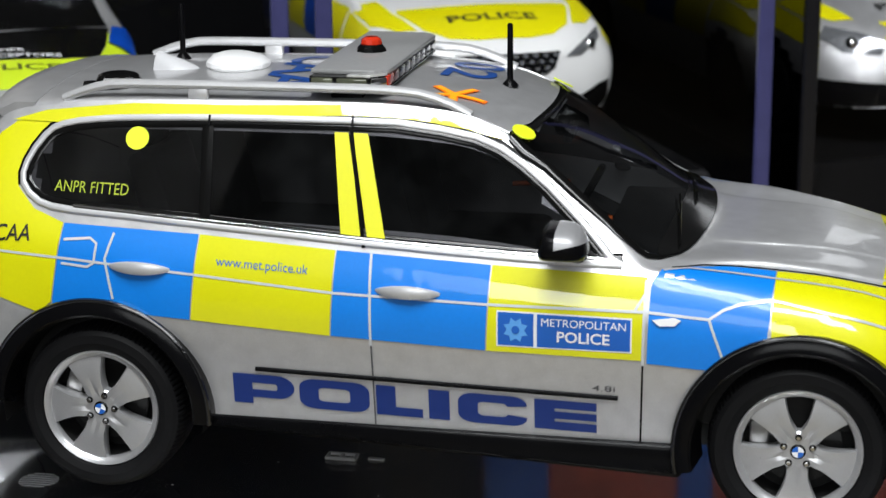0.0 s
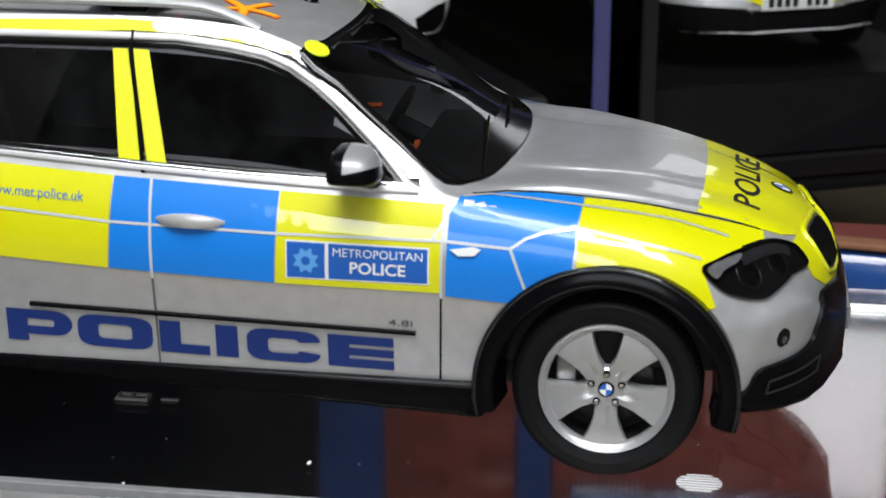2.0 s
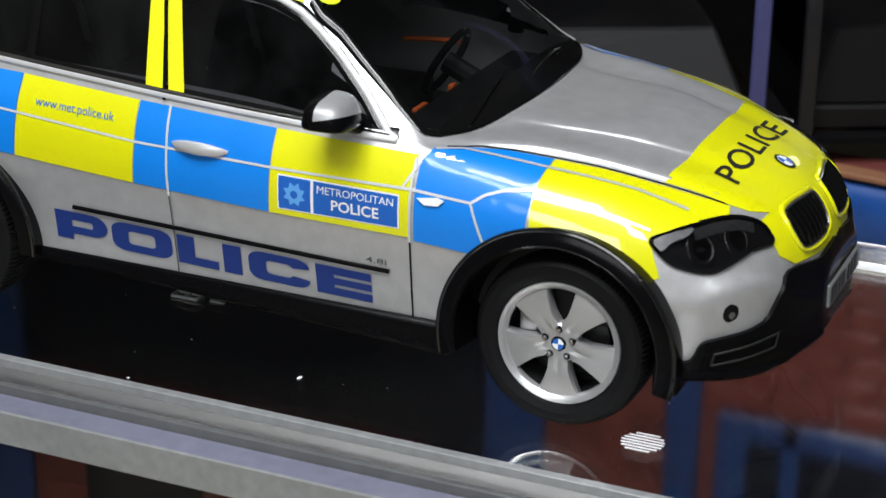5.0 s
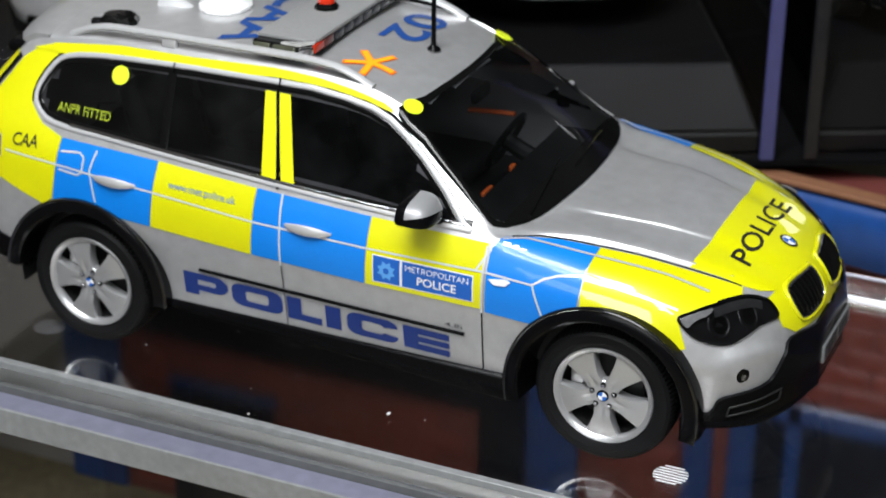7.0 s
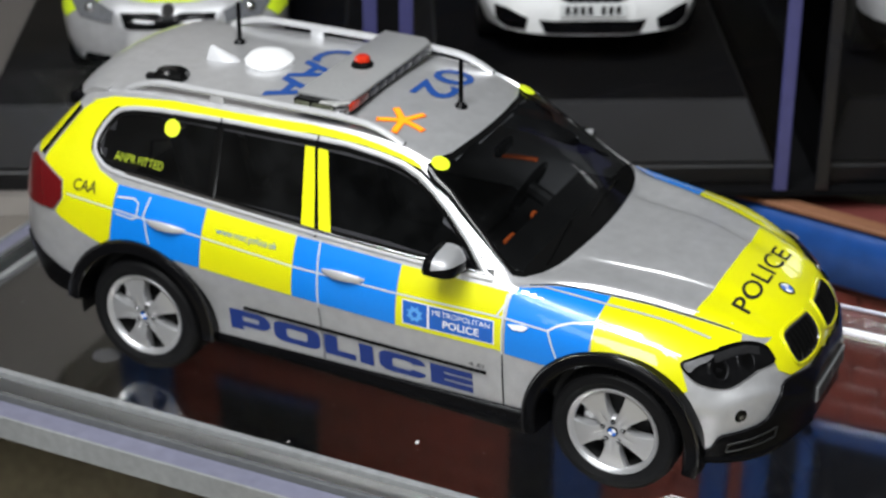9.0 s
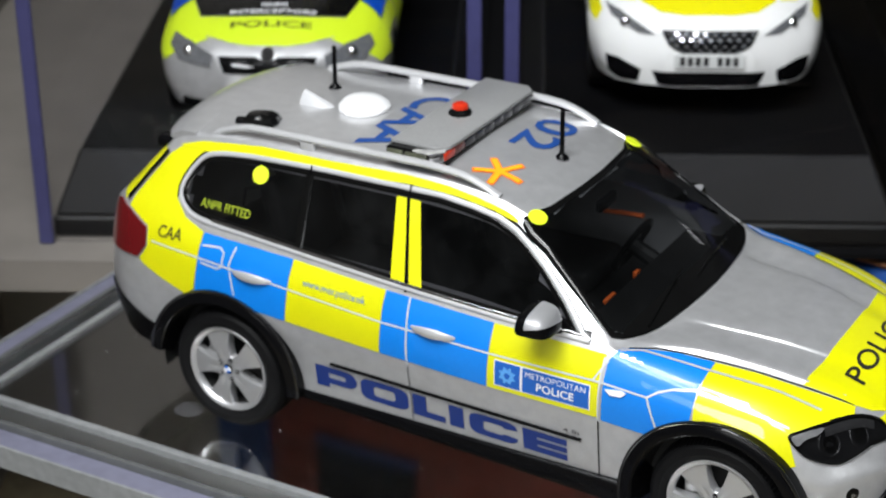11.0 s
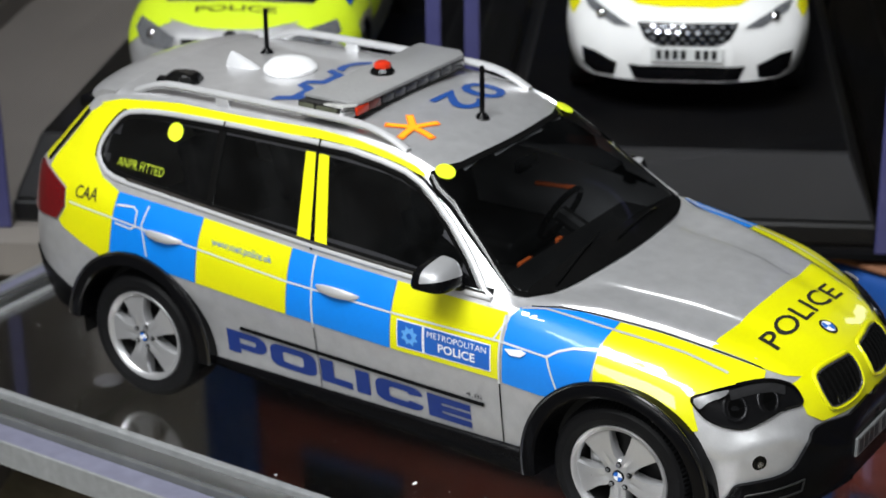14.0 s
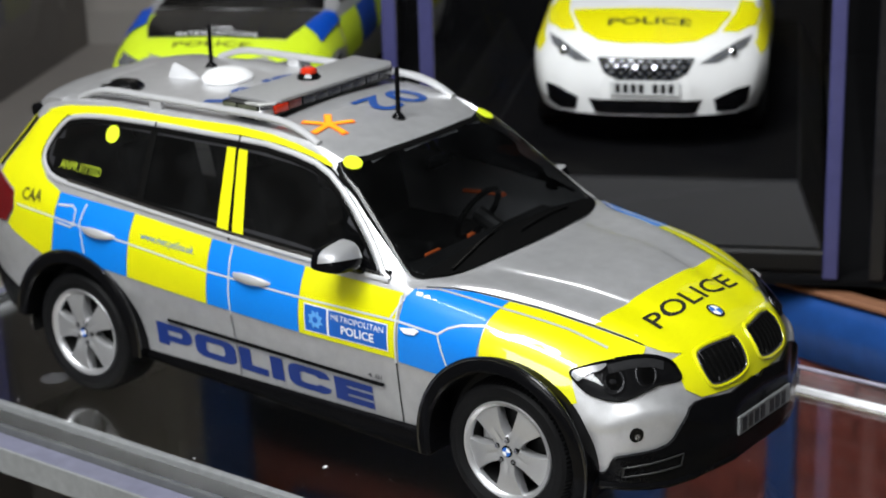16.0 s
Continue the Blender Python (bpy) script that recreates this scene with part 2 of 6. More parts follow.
DARK_PANE = surface("dark_pane", (0.005, 0.007, 0.014), 0.3, 0, 0, 0.2, 300, 0, 2500, 0.2)
CAR_WHITE = surface("white_car_paint", (0.8, 0.8, 0.79), 0.3, 0, 0.4, 0.03, 900)
CAR_LIME = surface("lime_film", (0.62, 0.80, 0.02), 0.4, 0, 0.2, 0.03, 900)
CAR_BLUE = surface("deep_blue_film", (0.0, 0.06, 0.42), 0.4, 0, 0.2, 0.05, 900)
CAR_YELLOW = surface("yellow_car_film", (0.74, 0.68, 0.0), 0.4, 0, 0.2, 0.03, 900)


# ---------------------------------------------------------------- building helpers
def thing(name, label="", category="", group="", kind=""):
    return tagged(new(name), label, category, group, kind)


def part(name, bm, material, parent=None, label="", smooth=True, scaled=True, crease=35.0):
    """Links a bmesh, given in full-size metres, as one mesh object under its thing."""
    if scaled:
        bmesh.ops.scale(bm, vec=(S, S, S), verts=bm.verts)
    me = bpy.data.meshes.new(name)
    bmesh.ops.recalc_face_normals(bm, faces=bm.faces)
    if smooth:
        for f in bm.faces:
            f.smooth = True
        for e in bm.edges:
            if len(e.link_faces) == 2 and e.calc_face_angle(0.0) > radians(crease):
                e.smooth = False
    bm.to_mesh(me)
    bm.free()
    me.materials.append(material)
    ob = new(name, me)
    if parent is not None:
        ob.parent = parent
    if label:
        ob["label"] = label
    return ob


def box(lo, hi, bevel=0.0, seg=2, m=None):
    bm = bmesh.new()
    bmesh.ops.create_cube(bm, size=1.0)
    for v in bm.verts:
        v.co = Vector([lo[i] + (v.co[i] + 0.5) * (hi[i] - lo[i]) for i in range(3)])
    if bevel:
        bmesh.ops.bevel(bm, geom=bm.edges[:], offset=bevel, segments=seg, affect="EDGES", profile=0.5)
    if m is not None:
        bm.transform(m)
    return bm


def lathe(profile, seg=40, axis="y", at=(0, 0, 0), closed=False, caps=True):
    """Turns a profile of (radius, height along the axis) into a solid of revolution."""
    bm = bmesh.new()
    rings = []
    for r, h in profile:
        ring = []
        for k in range(seg):
            a = 2 * math.pi * k / seg
            p = (r * math.cos(a), h, r * math.sin(a)) if axis == "y" else (r * math.cos(a), r * math.sin(a), h)
            ring.append(bm.verts.new(Vector(p) + Vector(at)))
        rings.append(ring)
    pairs = list(zip(rings, rings[1:])) + ([(rings[-1], rings[0])] if closed else [])
    for a, b in pairs:
        for k in range(seg):
            bm.faces.new((a[k], a[(k + 1) % seg], b[(k + 1) % seg], b[k]))
    if caps and not closed:
        for ring in (rings[0], rings[-1]):
            if (ring[0].co - ring[seg // 2].co).length > 1e-4:
                bm.faces.new(ring)
    bmesh.ops.remove_doubles(bm, verts=bm.verts, dist=1e-6)
    return bm


def tube(points, radius, seg=8, flat=1.0, taper=None, up=(0, 0, 1)):
    """A bar swept along points; flat squeezes it along the up direction."""
    bm = bmesh.new()
    pts = [Vector(p) for p in points]
    rings = []
    for i, p in enumerate(pts):
        d = (pts[min(i + 1, len(pts) - 1)] - pts[max(i - 1, 0)]).normalized()
        side = d.cross(Vector(up))
        side = side.normalized() if side.length > 1e-4 else d.orthogonal().normalized()
        top = side.cross(d)
        r = radius * (taper[i] if taper else 1.0)
        rings.append([bm.verts.new(p + r * (math.cos(a) * side + flat * math.sin(a) * top)) for a in (2 * math.pi * k / seg for k in range(seg))])
    for a, b in zip(rings, rings[1:]):
        for k in range(seg):
            bm.faces.new((a[k], a[(k + 1) % seg], b[(k + 1) % seg], b[k]))
    bm.faces.new(rings[0])
    bm.faces.new(rings[-1])
    return bm


def join(*bms):
    out = bms[0]
    for b in bms[1:]:
        me = bpy.data.meshes.new("tmp")
        b.to_mesh(me)
        b.free()
        out.from_mesh(me)
        bpy.data.meshes.remove(me)
    return out


def pchip(keys):
    """A smooth curve through keys (x, value) that never overshoots."""
    xs, ys = np.array([k[0] for k in keys], float), np.array([k[1] for k in keys], float)
    h, d = np.diff(xs), np.diff(ys) / np.diff(xs)
    m = np.zeros(len(xs))
    for i in range(1, len(xs) - 1):
        if d[i - 1] * d[i] > 0:
            w1, w2 = 2 * h[i] + h[i - 1], h[i] + 2 * h[i - 1]
            m[i] = (w1 + w2) / (w1 / d[i - 1] + w2 / d[i])
    m[0], m[-1] = d[0], d[-1]

    def value(x):
        x = min(max(x, xs[0]), xs[-1])
        i = min(int(np.searchsorted(xs, x, "right")) - 1, len(xs) - 2)
        t = (x - xs[i]) / h[i]
        return float((1 + 2 * t) * (1 - t) ** 2 * ys[i] + t * (1 - t) ** 2 * h[i] * m[i] + t * t * (3 - 2 * t) * ys[i + 1] + t * t * (t - 1) * h[i] * m[i + 1])

    return value


def loft(lines, stations, steps=5):
    """A closed car shell: lines are pairs of curves (half width, height) over the length, from the sill to the middle of the roof."""
    bm = bmesh.new()
    grid = []
    for x in stations:
        pts = [(y(x), z(x)) for y, z in lines]
        row = []
        n = len(pts)
        for i in range(n - 1):
            p0, p1, p2 = pts[max(i - 1, 0)], pts[i], pts[i + 1]
            p3 = pts[i + 2] if i + 2 < n else (-pts[i][0], pts[i][1])
            for k in range(steps):
                t = k / steps
                row.append([0.5 * (2 * b + (c - a) * t + (2 * a - 5 * b + 4 * c - d) * t * t + (3 * b - a - 3 * c + d) * t**3) for a, b, c, d in zip(p0, p1, p2, p3)])
        row.append(list(pts[-1]))
        left = [bm.verts.new((x, -max(y, 0.0), z)) for y, z in row]
        right = [bm.verts.new((x, max(y, 0.0), z)) for y, z in row[:-1]]
        grid.append(left + right[::-1])
    for a, b in zip(grid, grid[1:]):
        for k in range(len(a) - 1):
            bm.faces.new((a[k], a[k + 1], b[k + 1], b[k]))
    bm.faces.new(grid[0])
    bm.faces.new(grid[-1])
    return bm

# ---------------------------------------------------------------- the patrol car on the tray
from mathutils.bvhtree import BVHTree

SILL = (pchip([(-2.49, 0.45), (-2.40, 0.70), (-2.2, 0.83), (-1.9, 0.88), (-0.9, 0.895), (1.0, 0.90), (1.7, 0.89), (1.95, 0.84), (2.15, 0.70), (2.29, 0.48), (2.365, 0.22)]),
        pchip([(-2.49, 0.45), (-2.2, 0.38), (-1.8, 0.36), (1.0, 0.34), (1.9, 0.32), (2.2, 0.30), (2.365, 0.34)]))
LOW = (pchip([(-2.49, 0.55), (-2.42, 0.74), (-2.2, 0.865), (-1.9, 0.905), (-0.9, 0.915), (0.8, 0.935), (1.7, 0.915), (1.95, 0.865), (2.15, 0.73), (2.29, 0.50), (2.365, 0.27)]),
       pchip([(-2.49, 0.56), (-1.8, 0.55), (1.7, 0.55), (2.1, 0.48), (2.365, 0.42)]))
WIDE = (pchip([(-2.49, 0.60), (-2.43, 0.76), (-2.2, 0.88), (-1.9, 0.925), (-0.9, 0.955), (0.8, 0.965), (1.6, 0.94), (1.9, 0.888), (2.01, 0.850), (2.12, 0.772), (2.27, 0.55), (2.365, 0.30)]),
        pchip([(-2.49, 0.72), (-2.2, 0.80), (-1.8, 0.80), (1.2, 0.78), (1.7, 0.70), (1.9, 0.635), (2.0, 0.615), (2.1, 0.64), (2.2, 0.655), (2.365, 0.50)]))
CREASE = (pchip([(-2.49, 0.55), (-2.42, 0.74), (-2.2, 0.865), (-1.9, 0.905), (-0.9, 0.945), (0.8, 0.955), (1.3, 0.945), (1.7, 0.90), (1.95, 0.815), (2.12, 0.700), (2.27, 0.488), (2.365, 0.28)]),
          pchip([(-2.49, 0.85), (-2.35, 1.0), (-1.9, 1.055), (-1.05, 1.005), (-0.4, 0.96), (0.85, 0.943), (1.3, 0.92), (1.7, 0.85), (2.0, 0.755), (2.12, 0.725), (2.2, 0.705), (2.365, 0.54)]))
BELT = (pchip([(-2.49, 0.45), (-2.40, 0.70), (-2.2, 0.82), (-1.85, 0.865), (-0.4, 0.90), (0.8, 0.887), (1.2, 0.865), (1.6, 0.83), (1.9, 0.74), (2.1, 0.63), (2.25, 0.46), (2.365, 0.26)]),
        pchip([(-2.49, 0.95), (-2.38, 1.18), (-2.2, 1.225), (-1.8, 1.19), (-0.34, 1.125), (0.4, 1.097), (0.85, 1.08), (1.2, 1.045), (1.6, 0.985), (1.9, 0.895), (2.1, 0.81), (2.25, 0.74), (2.365, 0.58)]))
GUTTER = (pchip([(-2.49, 0.40), (-2.41, 0.64), (-2.25, 0.70), (-2.05, 0.665), (-1.9, 0.652), (-0.4, 0.64), (0.0, 0.635), (0.28, 0.672), (0.6, 0.75), (0.9, 0.83), (1.0, 0.775), (1.2, 0.72), (1.78, 0.595), (2.05, 0.51), (2.2, 0.42), (2.365, 0.22)]),
          pchip([(-2.49, 0.98), (-2.42, 1.18), (-2.3, 1.28), (-2.1, 1.47), (-2.0, 1.56), (-1.9, 1.592), (-1.27, 1.64), (-0.4, 1.65), (0.0, 1.622), (0.28, 1.525), (0.6, 1.305), (0.9, 1.10), (1.2, 1.085), (1.5, 1.05), (1.78, 0.992), (2.0, 0.935), (2.15, 0.875), (2.28, 0.77), (2.365, 0.60)]))
EDGE_UP = (pchip([(-2.49, 0.37), (-2.25, 0.63), (-0.4, 0.60), (0.2, 0.605), (0.6, 0.68), (0.9, 0.755), (1.0, 0.713), (1.2, 0.662), (1.78, 0.537), (2.05, 0.455), (2.2, 0.37), (2.365, 0.20)]),
           pchip([(-2.49, 0.99), (-2.42, 1.19), (-2.3, 1.30), (-2.1, 1.505), (-1.98, 1.61), (-1.9, 1.632), (-1.3, 1.669), (-0.4, 1.676), (0.0, 1.648), (0.28, 1.551), (0.6, 1.333), (0.9, 1.122), (1.0, 1.111), (1.2, 1.111), (1.5, 1.078), (1.78, 1.020), (2.0, 0.955), (2.15, 0.89), (2.28, 0.78), (2.365, 0.605)]))
ROOF_EDGE = (pchip([(-2.49, 0.34), (-2.25, 0.56), (-0.4, 0.56), (0.2, 0.56), (0.6, 0.60), (0.93, 0.62), (1.1, 0.45), (1.5, 0.39), (1.78, 0.33), (2.05, 0.27), (2.2, 0.23), (2.365, 0.13)]),
             pchip([(-2.49, 1.0), (-2.42, 1.2), (-2.3, 1.32), (-2.1, 1.53), (-1.98, 1.64), (-1.9, 1.66), (-1.3, 1.69), (-0.4, 1.695), (0.0, 1.668), (0.26, 1.585), (0.6, 1.362), (0.95, 1.12), (1.1, 1.108), (1.5, 1.083), (1.78, 1.028), (2.05, 0.952), (2.2, 0.884), (2.29, 0.795), (2.365, 0.61)]))
ROOF_MID = (pchip([(-2.49, 0.17), (-2.25, 0.29), (0.85, 0.29), (1.1, 0.36), (1.5, 0.325), (1.78, 0.265), (2.05, 0.20), (2.365, 0.08)]),
            pchip([(-2.49, 1.02), (-2.42, 1.22), (-2.32, 1.33), (-2.1, 1.56), (-1.98, 1.675), (-1.9, 1.688), (-1.3, 1.715), (-0.4, 1.718), (0.0, 1.692), (0.26, 1.62), (0.6, 1.41), (0.98, 1.155), (1.06, 1.125), (1.5, 1.10), (1.78, 1.045), (2.05, 0.965), (2.2, 0.895), (2.29, 0.80), (2.365, 0.61)]))
ROOF_TOP = (pchip([(-2.49, 0.0), (2.365, 0.0)]),
            pchip([(-2.49, 1.03), (-2.42, 1.23), (-2.33, 1.33), (-2.1, 1.57), (-1.98, 1.685), (-1.9, 1.697), (-1.3, 1.725), (-0.4, 1.727), (0.0, 1.70), (0.26, 1.63), (0.6, 1.425), (1.0, 1.162), (1.1, 1.125), (1.5, 1.108), (1.78, 1.055), (2.0, 0.99), (2.106, 0.955), (2.22, 0.89), (2.30, 0.80), (2.365, 0.615)]))
LINES = [SILL, LOW, WIDE, CREASE, BELT, GUTTER, EDGE_UP, ROOF_EDGE, ROOF_MID, ROOF_TOP]
STATIONS = [-2.49 + 0.12 * (k / 8) ** 1.5 for k in range(8)] + [-2.37 + 4.40 * k / 150 for k in range(150)] + [2.03 + 0.335 * (1 - (1 - k / 26) ** 1.7) for k in range(27)]

shell = loft(LINES, STATIONS)
shell.normal_update()
SKIN = BVHTree.FromBMesh(shell)


def on_skin(origin, way):
    hit, normal, _, _ = SKIN.ray_cast(Vector(origin), Vector(way))
    if hit is None:
        hit, normal, _, _ = SKIN.find_nearest(Vector(origin))
    if normal.dot(Vector(way)) > 0:
        normal = -normal
    return hit, normal


class View:
    """A direction from which flat outlines are laid on the skin: a, b are the outline's axes, way is the direction of the throw."""

    def __init__(self, a, b, way, far=4.0, base=(0, 0, 0)):
        self.a, self.b, self.way, self.far, self.base = Vector(a), Vector(b), Vector(way).normalized(), far, Vector(base)

    def place(self, u, v, lift):
        for k in (0, 1, -1, 2, -2, 3, -3, 4, -4, 6, -6, 8, -8, 10, -10):
            start = self.base + u * self.a + (v + 0.012 * k) * self.b - self.far * self.way
            if SKIN.ray_cast(start, self.way)[0] is not None:
                break
        hit, normal = on_skin(start, self.way)
        return hit + lift * normal


NEAR = View((1, 0, 0), (0, 0, 1), (0, 1, 0))            # the side that faces the room
FAR_SIDE = View((1, 0, 0), (0, 0, 1), (0, -1, 0))
TOP = View((1, 0, 0), (0, 1, 0), (0, 0, -1))
FRONT = View((0, 1, 0), (0, 0, 1), (-1, 0, 0))
CORNER = View((0.7071, 0.7071, 0), (0, 0, 1), (-0.7071, 0.7071, 0))
CORNER_FAR = View((0.7071, -0.7071, 0), (0, 0, 1), (-0.7071, -0.7071, 0))


def smooth_outline(points, n=4):
    """A closed outline, rounded through its points."""
    out, m = [], len(points)
    for i in range(m):
        p0, p1, p2, p3 = (Vector((*points[(i + k) % m], 0)) for k in (-1, 0, 1, 2))
        for k in range(n):
            t = k / n
            q = 0.5 * (2 * p1 + (p2 - p0) * t + (2 * p0 - 5 * p1 + 4 * p2 - p3) * t * t + (3 * p1 - p0 - 3 * p2 + p3) * t**3)
            out.append((q.x, q.y))
    return out


def sheet(view, outline, lift=0.004, cell=0.05, thick=0.0):
    """A film or panel of the given outline, laid on the skin and raised by lift; thick gives it an edge."""
    bm = bmesh.new()
    bm.faces.new([bm.verts.new((u, v, 0)) for u, v in outline])
    for axis in (0, 1):
        lo, hi = min(p[axis] for p in outline), max(p[axis] for p in outline)
        normal = (1, 0, 0) if axis == 0 else (0, 1, 0)
        for k in range(1, int((hi - lo) / cell) + 1):
            at = lo + k * (hi - lo) / (int((hi - lo) / cell) + 1)
            bmesh.ops.bisect_plane(bm, geom=bm.verts[:] + bm.edges[:] + bm.faces[:], plane_co=[at * c for c in normal], plane_no=normal)
    lay(bm, view, lift)
    if thick:
        edges = [e for e in bm.edges if e.is_boundary]
        bm.normal_update()
        out = bmesh.ops.extrude_edge_only(bm, edges=edges)
        for v in (g for g in out["geom"] if isinstance(g, bmesh.types.BMVert)):
            hit, normal, _, _ = SKIN.find_nearest(v.co)
            v.co = v.co + (hit - v.co).normalized() * thick
    return bm


def lay(bm, view, lift):
    for v in bm.verts:
        v.co = view.place(v.co.x, v.co.y, lift)


def ribbon(view, points, width, lift=0.006, step=0.03, round_up=0.0):
    """A strip along a line on the skin; round_up makes its middle stand proud."""
    bm = bmesh.new()
    fine = []
    for a, b in zip(points, points[1:]):
        n = max(1, int(math.hypot(b[0] - a[0], b[1] - a[1]) / step))
        fine += [(a[0] + (b[0] - a[0]) * k / n, a[1] + (b[1] - a[1]) * k / n) for k in range(n)]
    fine.append(points[-1])
    rows = []
    for i, p in enumerate(fine):
        q, r = fine[max(i - 1, 0)], fine[min(i + 1, len(fine) - 1)]
        d = Vector((r[0] - q[0], r[1] - q[1])).normalized()
        side = Vector((-d.y, d.x)) * width / 2
        offs = (-1, -0.6, 0, 0.6, 1) if round_up else (-1, 0, 1)
        rise = {-1: -0.004, -0.6: 0.75, 0: 1.0, 0.6: 0.75, 1: -0.004}
        rows.append([bm.verts.new(view.place(p[0] + k * side.x, p[1] + k * side.y, lift + (round_up * rise[k] if round_up else 0))) for k in offs])
    for a, b in zip(rows, rows[1:]):
        for k in range(len(a) - 1):
            bm.faces.new((a[k], a[k + 1], b[k + 1], b[k]))
    return bm


def letters(text, size=1.0, bold=0.0, stretch=1.0, slant=0.0):
    """The outlines of a word as a flat mesh, its middle at the origin, with its width and height."""
    cu = bpy.data.curves.new("word", "FONT")
    cu.body, cu.size, cu.offset, cu.shear, cu.resolution_u = text, 1.0, bold, slant, 3
    ob = new("word", cu)
    bpy.context.view_layer.update()
    me = bpy.data.meshes.new_from_object(ob.evaluated_get(bpy.context.evaluated_depsgraph_get()))
    bm = bmesh.new()
    bm.from_mesh(me)
    bpy.data.objects.remove(ob)
    bpy.data.curves.remove(cu)
    bpy.data.meshes.remove(me)
    xs, ys = [v.co.x for v in bm.verts], [v.co.y for v in bm.verts]
    mx, my = (min(xs) + max(xs)) / 2, (min(ys) + max(ys)) / 2
    for v in bm.verts:
        v.co = Vector(((v.co.x - mx), (v.co.y - my), 0))
    return bm, max(xs) - min(xs), max(ys) - min(ys)


def word_on(view, text, at, wide, high, lift, turn=0.0, bold=0.0, slant=0.0):
    """A printed word of the given width and height, turned in its plane, laid on the skin."""
    bm, w, h = letters(text, bold=bold, slant=slant)
    for cut in range(1, 24):
        x = -w / 2 + w * cut / 24
        bmesh.ops.bisect_plane(bm, geom=bm.verts[:] + bm.edges[:] + bm.faces[:], plane_co=(x, 0, 0), plane_no=(1, 0, 0))
    c, s = math.cos(radians(turn)), math.sin(radians(turn))
    for v in bm.verts:
        x, y = v.co.x * wide / w, v.co.y * high / h
        v.co = Vector((at[0] + c * x - s * y, at[1] + s * x + c * y, 0))
    lay(bm, view, lift)
    return bm


def inside(p, poly):
    hit = False
    for (x1, y1), (x2, y2) in zip(poly, poly[1:] + poly[:1]):
        if (y1 > p[1]) != (y2 > p[1]) and p[0] < (x2 - x1) * (p[1] - y1) / (y2 - y1) + x1:
            hit = not hit
    return hit


def shrink(poly, d):
    cx, cy = sum(p[0] for p in poly) / len(poly), sum(p[1] for p in poly) / len(poly)
    out = []
    m = len(poly)
    area = sum(a[0] * b[1] - b[0] * a[1] for a, b in zip(poly, poly[1:] + poly[:1]))
    sgn = 1 if area > 0 else -1
    for i in range(m):
        a, b = poly[i - 1], poly[(i + 1) % m]
        t = Vector((b[0] - a[0], b[1] - a[1])).normalized()
        out.append((poly[i][0] - sgn * t.y * d, poly[i][1] + sgn * t.x * d))
    return out


def rounded(x0, z0, x1, z1, rx, rz, n=4):
    """A rectangle with rounded corners, n steps a corner."""
    out = []
    for cx, cz, a0 in ((x1 - rx, z1 - rz, 0), (x0 + rx, z1 - rz, 90), (x0 + rx, z0 + rz, 180), (x1 - rx, z0 + rz, 270)):
        out += [(cx + rx * math.cos(radians(a0 + 90 * k / n)), cz + rz * math.sin(radians(a0 + 90 * k / n))) for k in range(n + 1)]
    return out


def block_word(wide, high, stem=0.054, bar=0.29):
    """The word POLICE in broad squared letters, as flat faces round the origin; stem and bar are the strokes' shares of width and height."""
    bm = bmesh.new()

    def face(points):
        bm.faces.new([bm.verts.new(((x - 0.5) * wide, (z - 0.5) * high, 0)) for x, z in points])

    def rect(x0, z0, x1, z1):
        face([(x0, z0), (x1, z0), (x1, z1), (x0, z1)])

    def ring(x0, z0, x1, z1, lower=None, gap=None):
        outer = rounded(x0, z0, x1, z1, 0.042, 0.30)
        inner = rounded(x0 + stem, z0 + bar * 0.92, x1 - stem, z1 - bar * 0.92, 0.016, 0.10)
        m = len(outer)
        for k in range(m):
            if gap and k in gap:
                continue
            face([outer[k], outer[(k + 1) % m], inner[(k + 1) % m], inner[k]])

    rect(0.0, 0.0, stem, 0.30), rect(0.0, 0.30, stem, 1.0)
    rect(stem, 1.0 - bar, 0.125, 1.0), rect(stem, 0.22, 0.125, 0.22 + bar * 0.9)
    arc_out = [(0.125 + 0.048 * math.sin(math.pi * k / 10), 0.61 - 0.39 * math.cos(math.pi * k / 10)) for k in range(11)]
    arc_in = [(0.119 + 0.006 * math.sin(math.pi * k / 10), 0.595 - (0.115) * math.cos(math.pi * k / 10)) for k in range(11)]
    for k in range(10):
        face([arc_out[k], arc_out[k + 1], arc_in[k + 1], arc_in[k]])
    ring(0.187, 0.0, 0.383, 1.0)
    rect(0.402, 0.0, 0.402 + stem, 1.0), rect(0.402 + stem, 0.0, 0.530, bar)
    rect(0.547, 0.0, 0.547 + stem * 1.05, 1.0)
    ring(0.627, 0.0, 0.815, 1.0, gap={19})
    rect(0.834, 0.0, 0.834 + stem, 1.0)
    for z in (0.0, 0.5 - bar * 0.42, 1.0 - bar * 0.95):
        rect(0.834 + stem, z, 1.0, z + bar * 0.95 if z != 0.5 - bar * 0.42 else 0.5 + bar * 0.42)
    return bm


car = thing("model_police_car", "silver model police car in yellow and blue checks on clear tray", "model car")

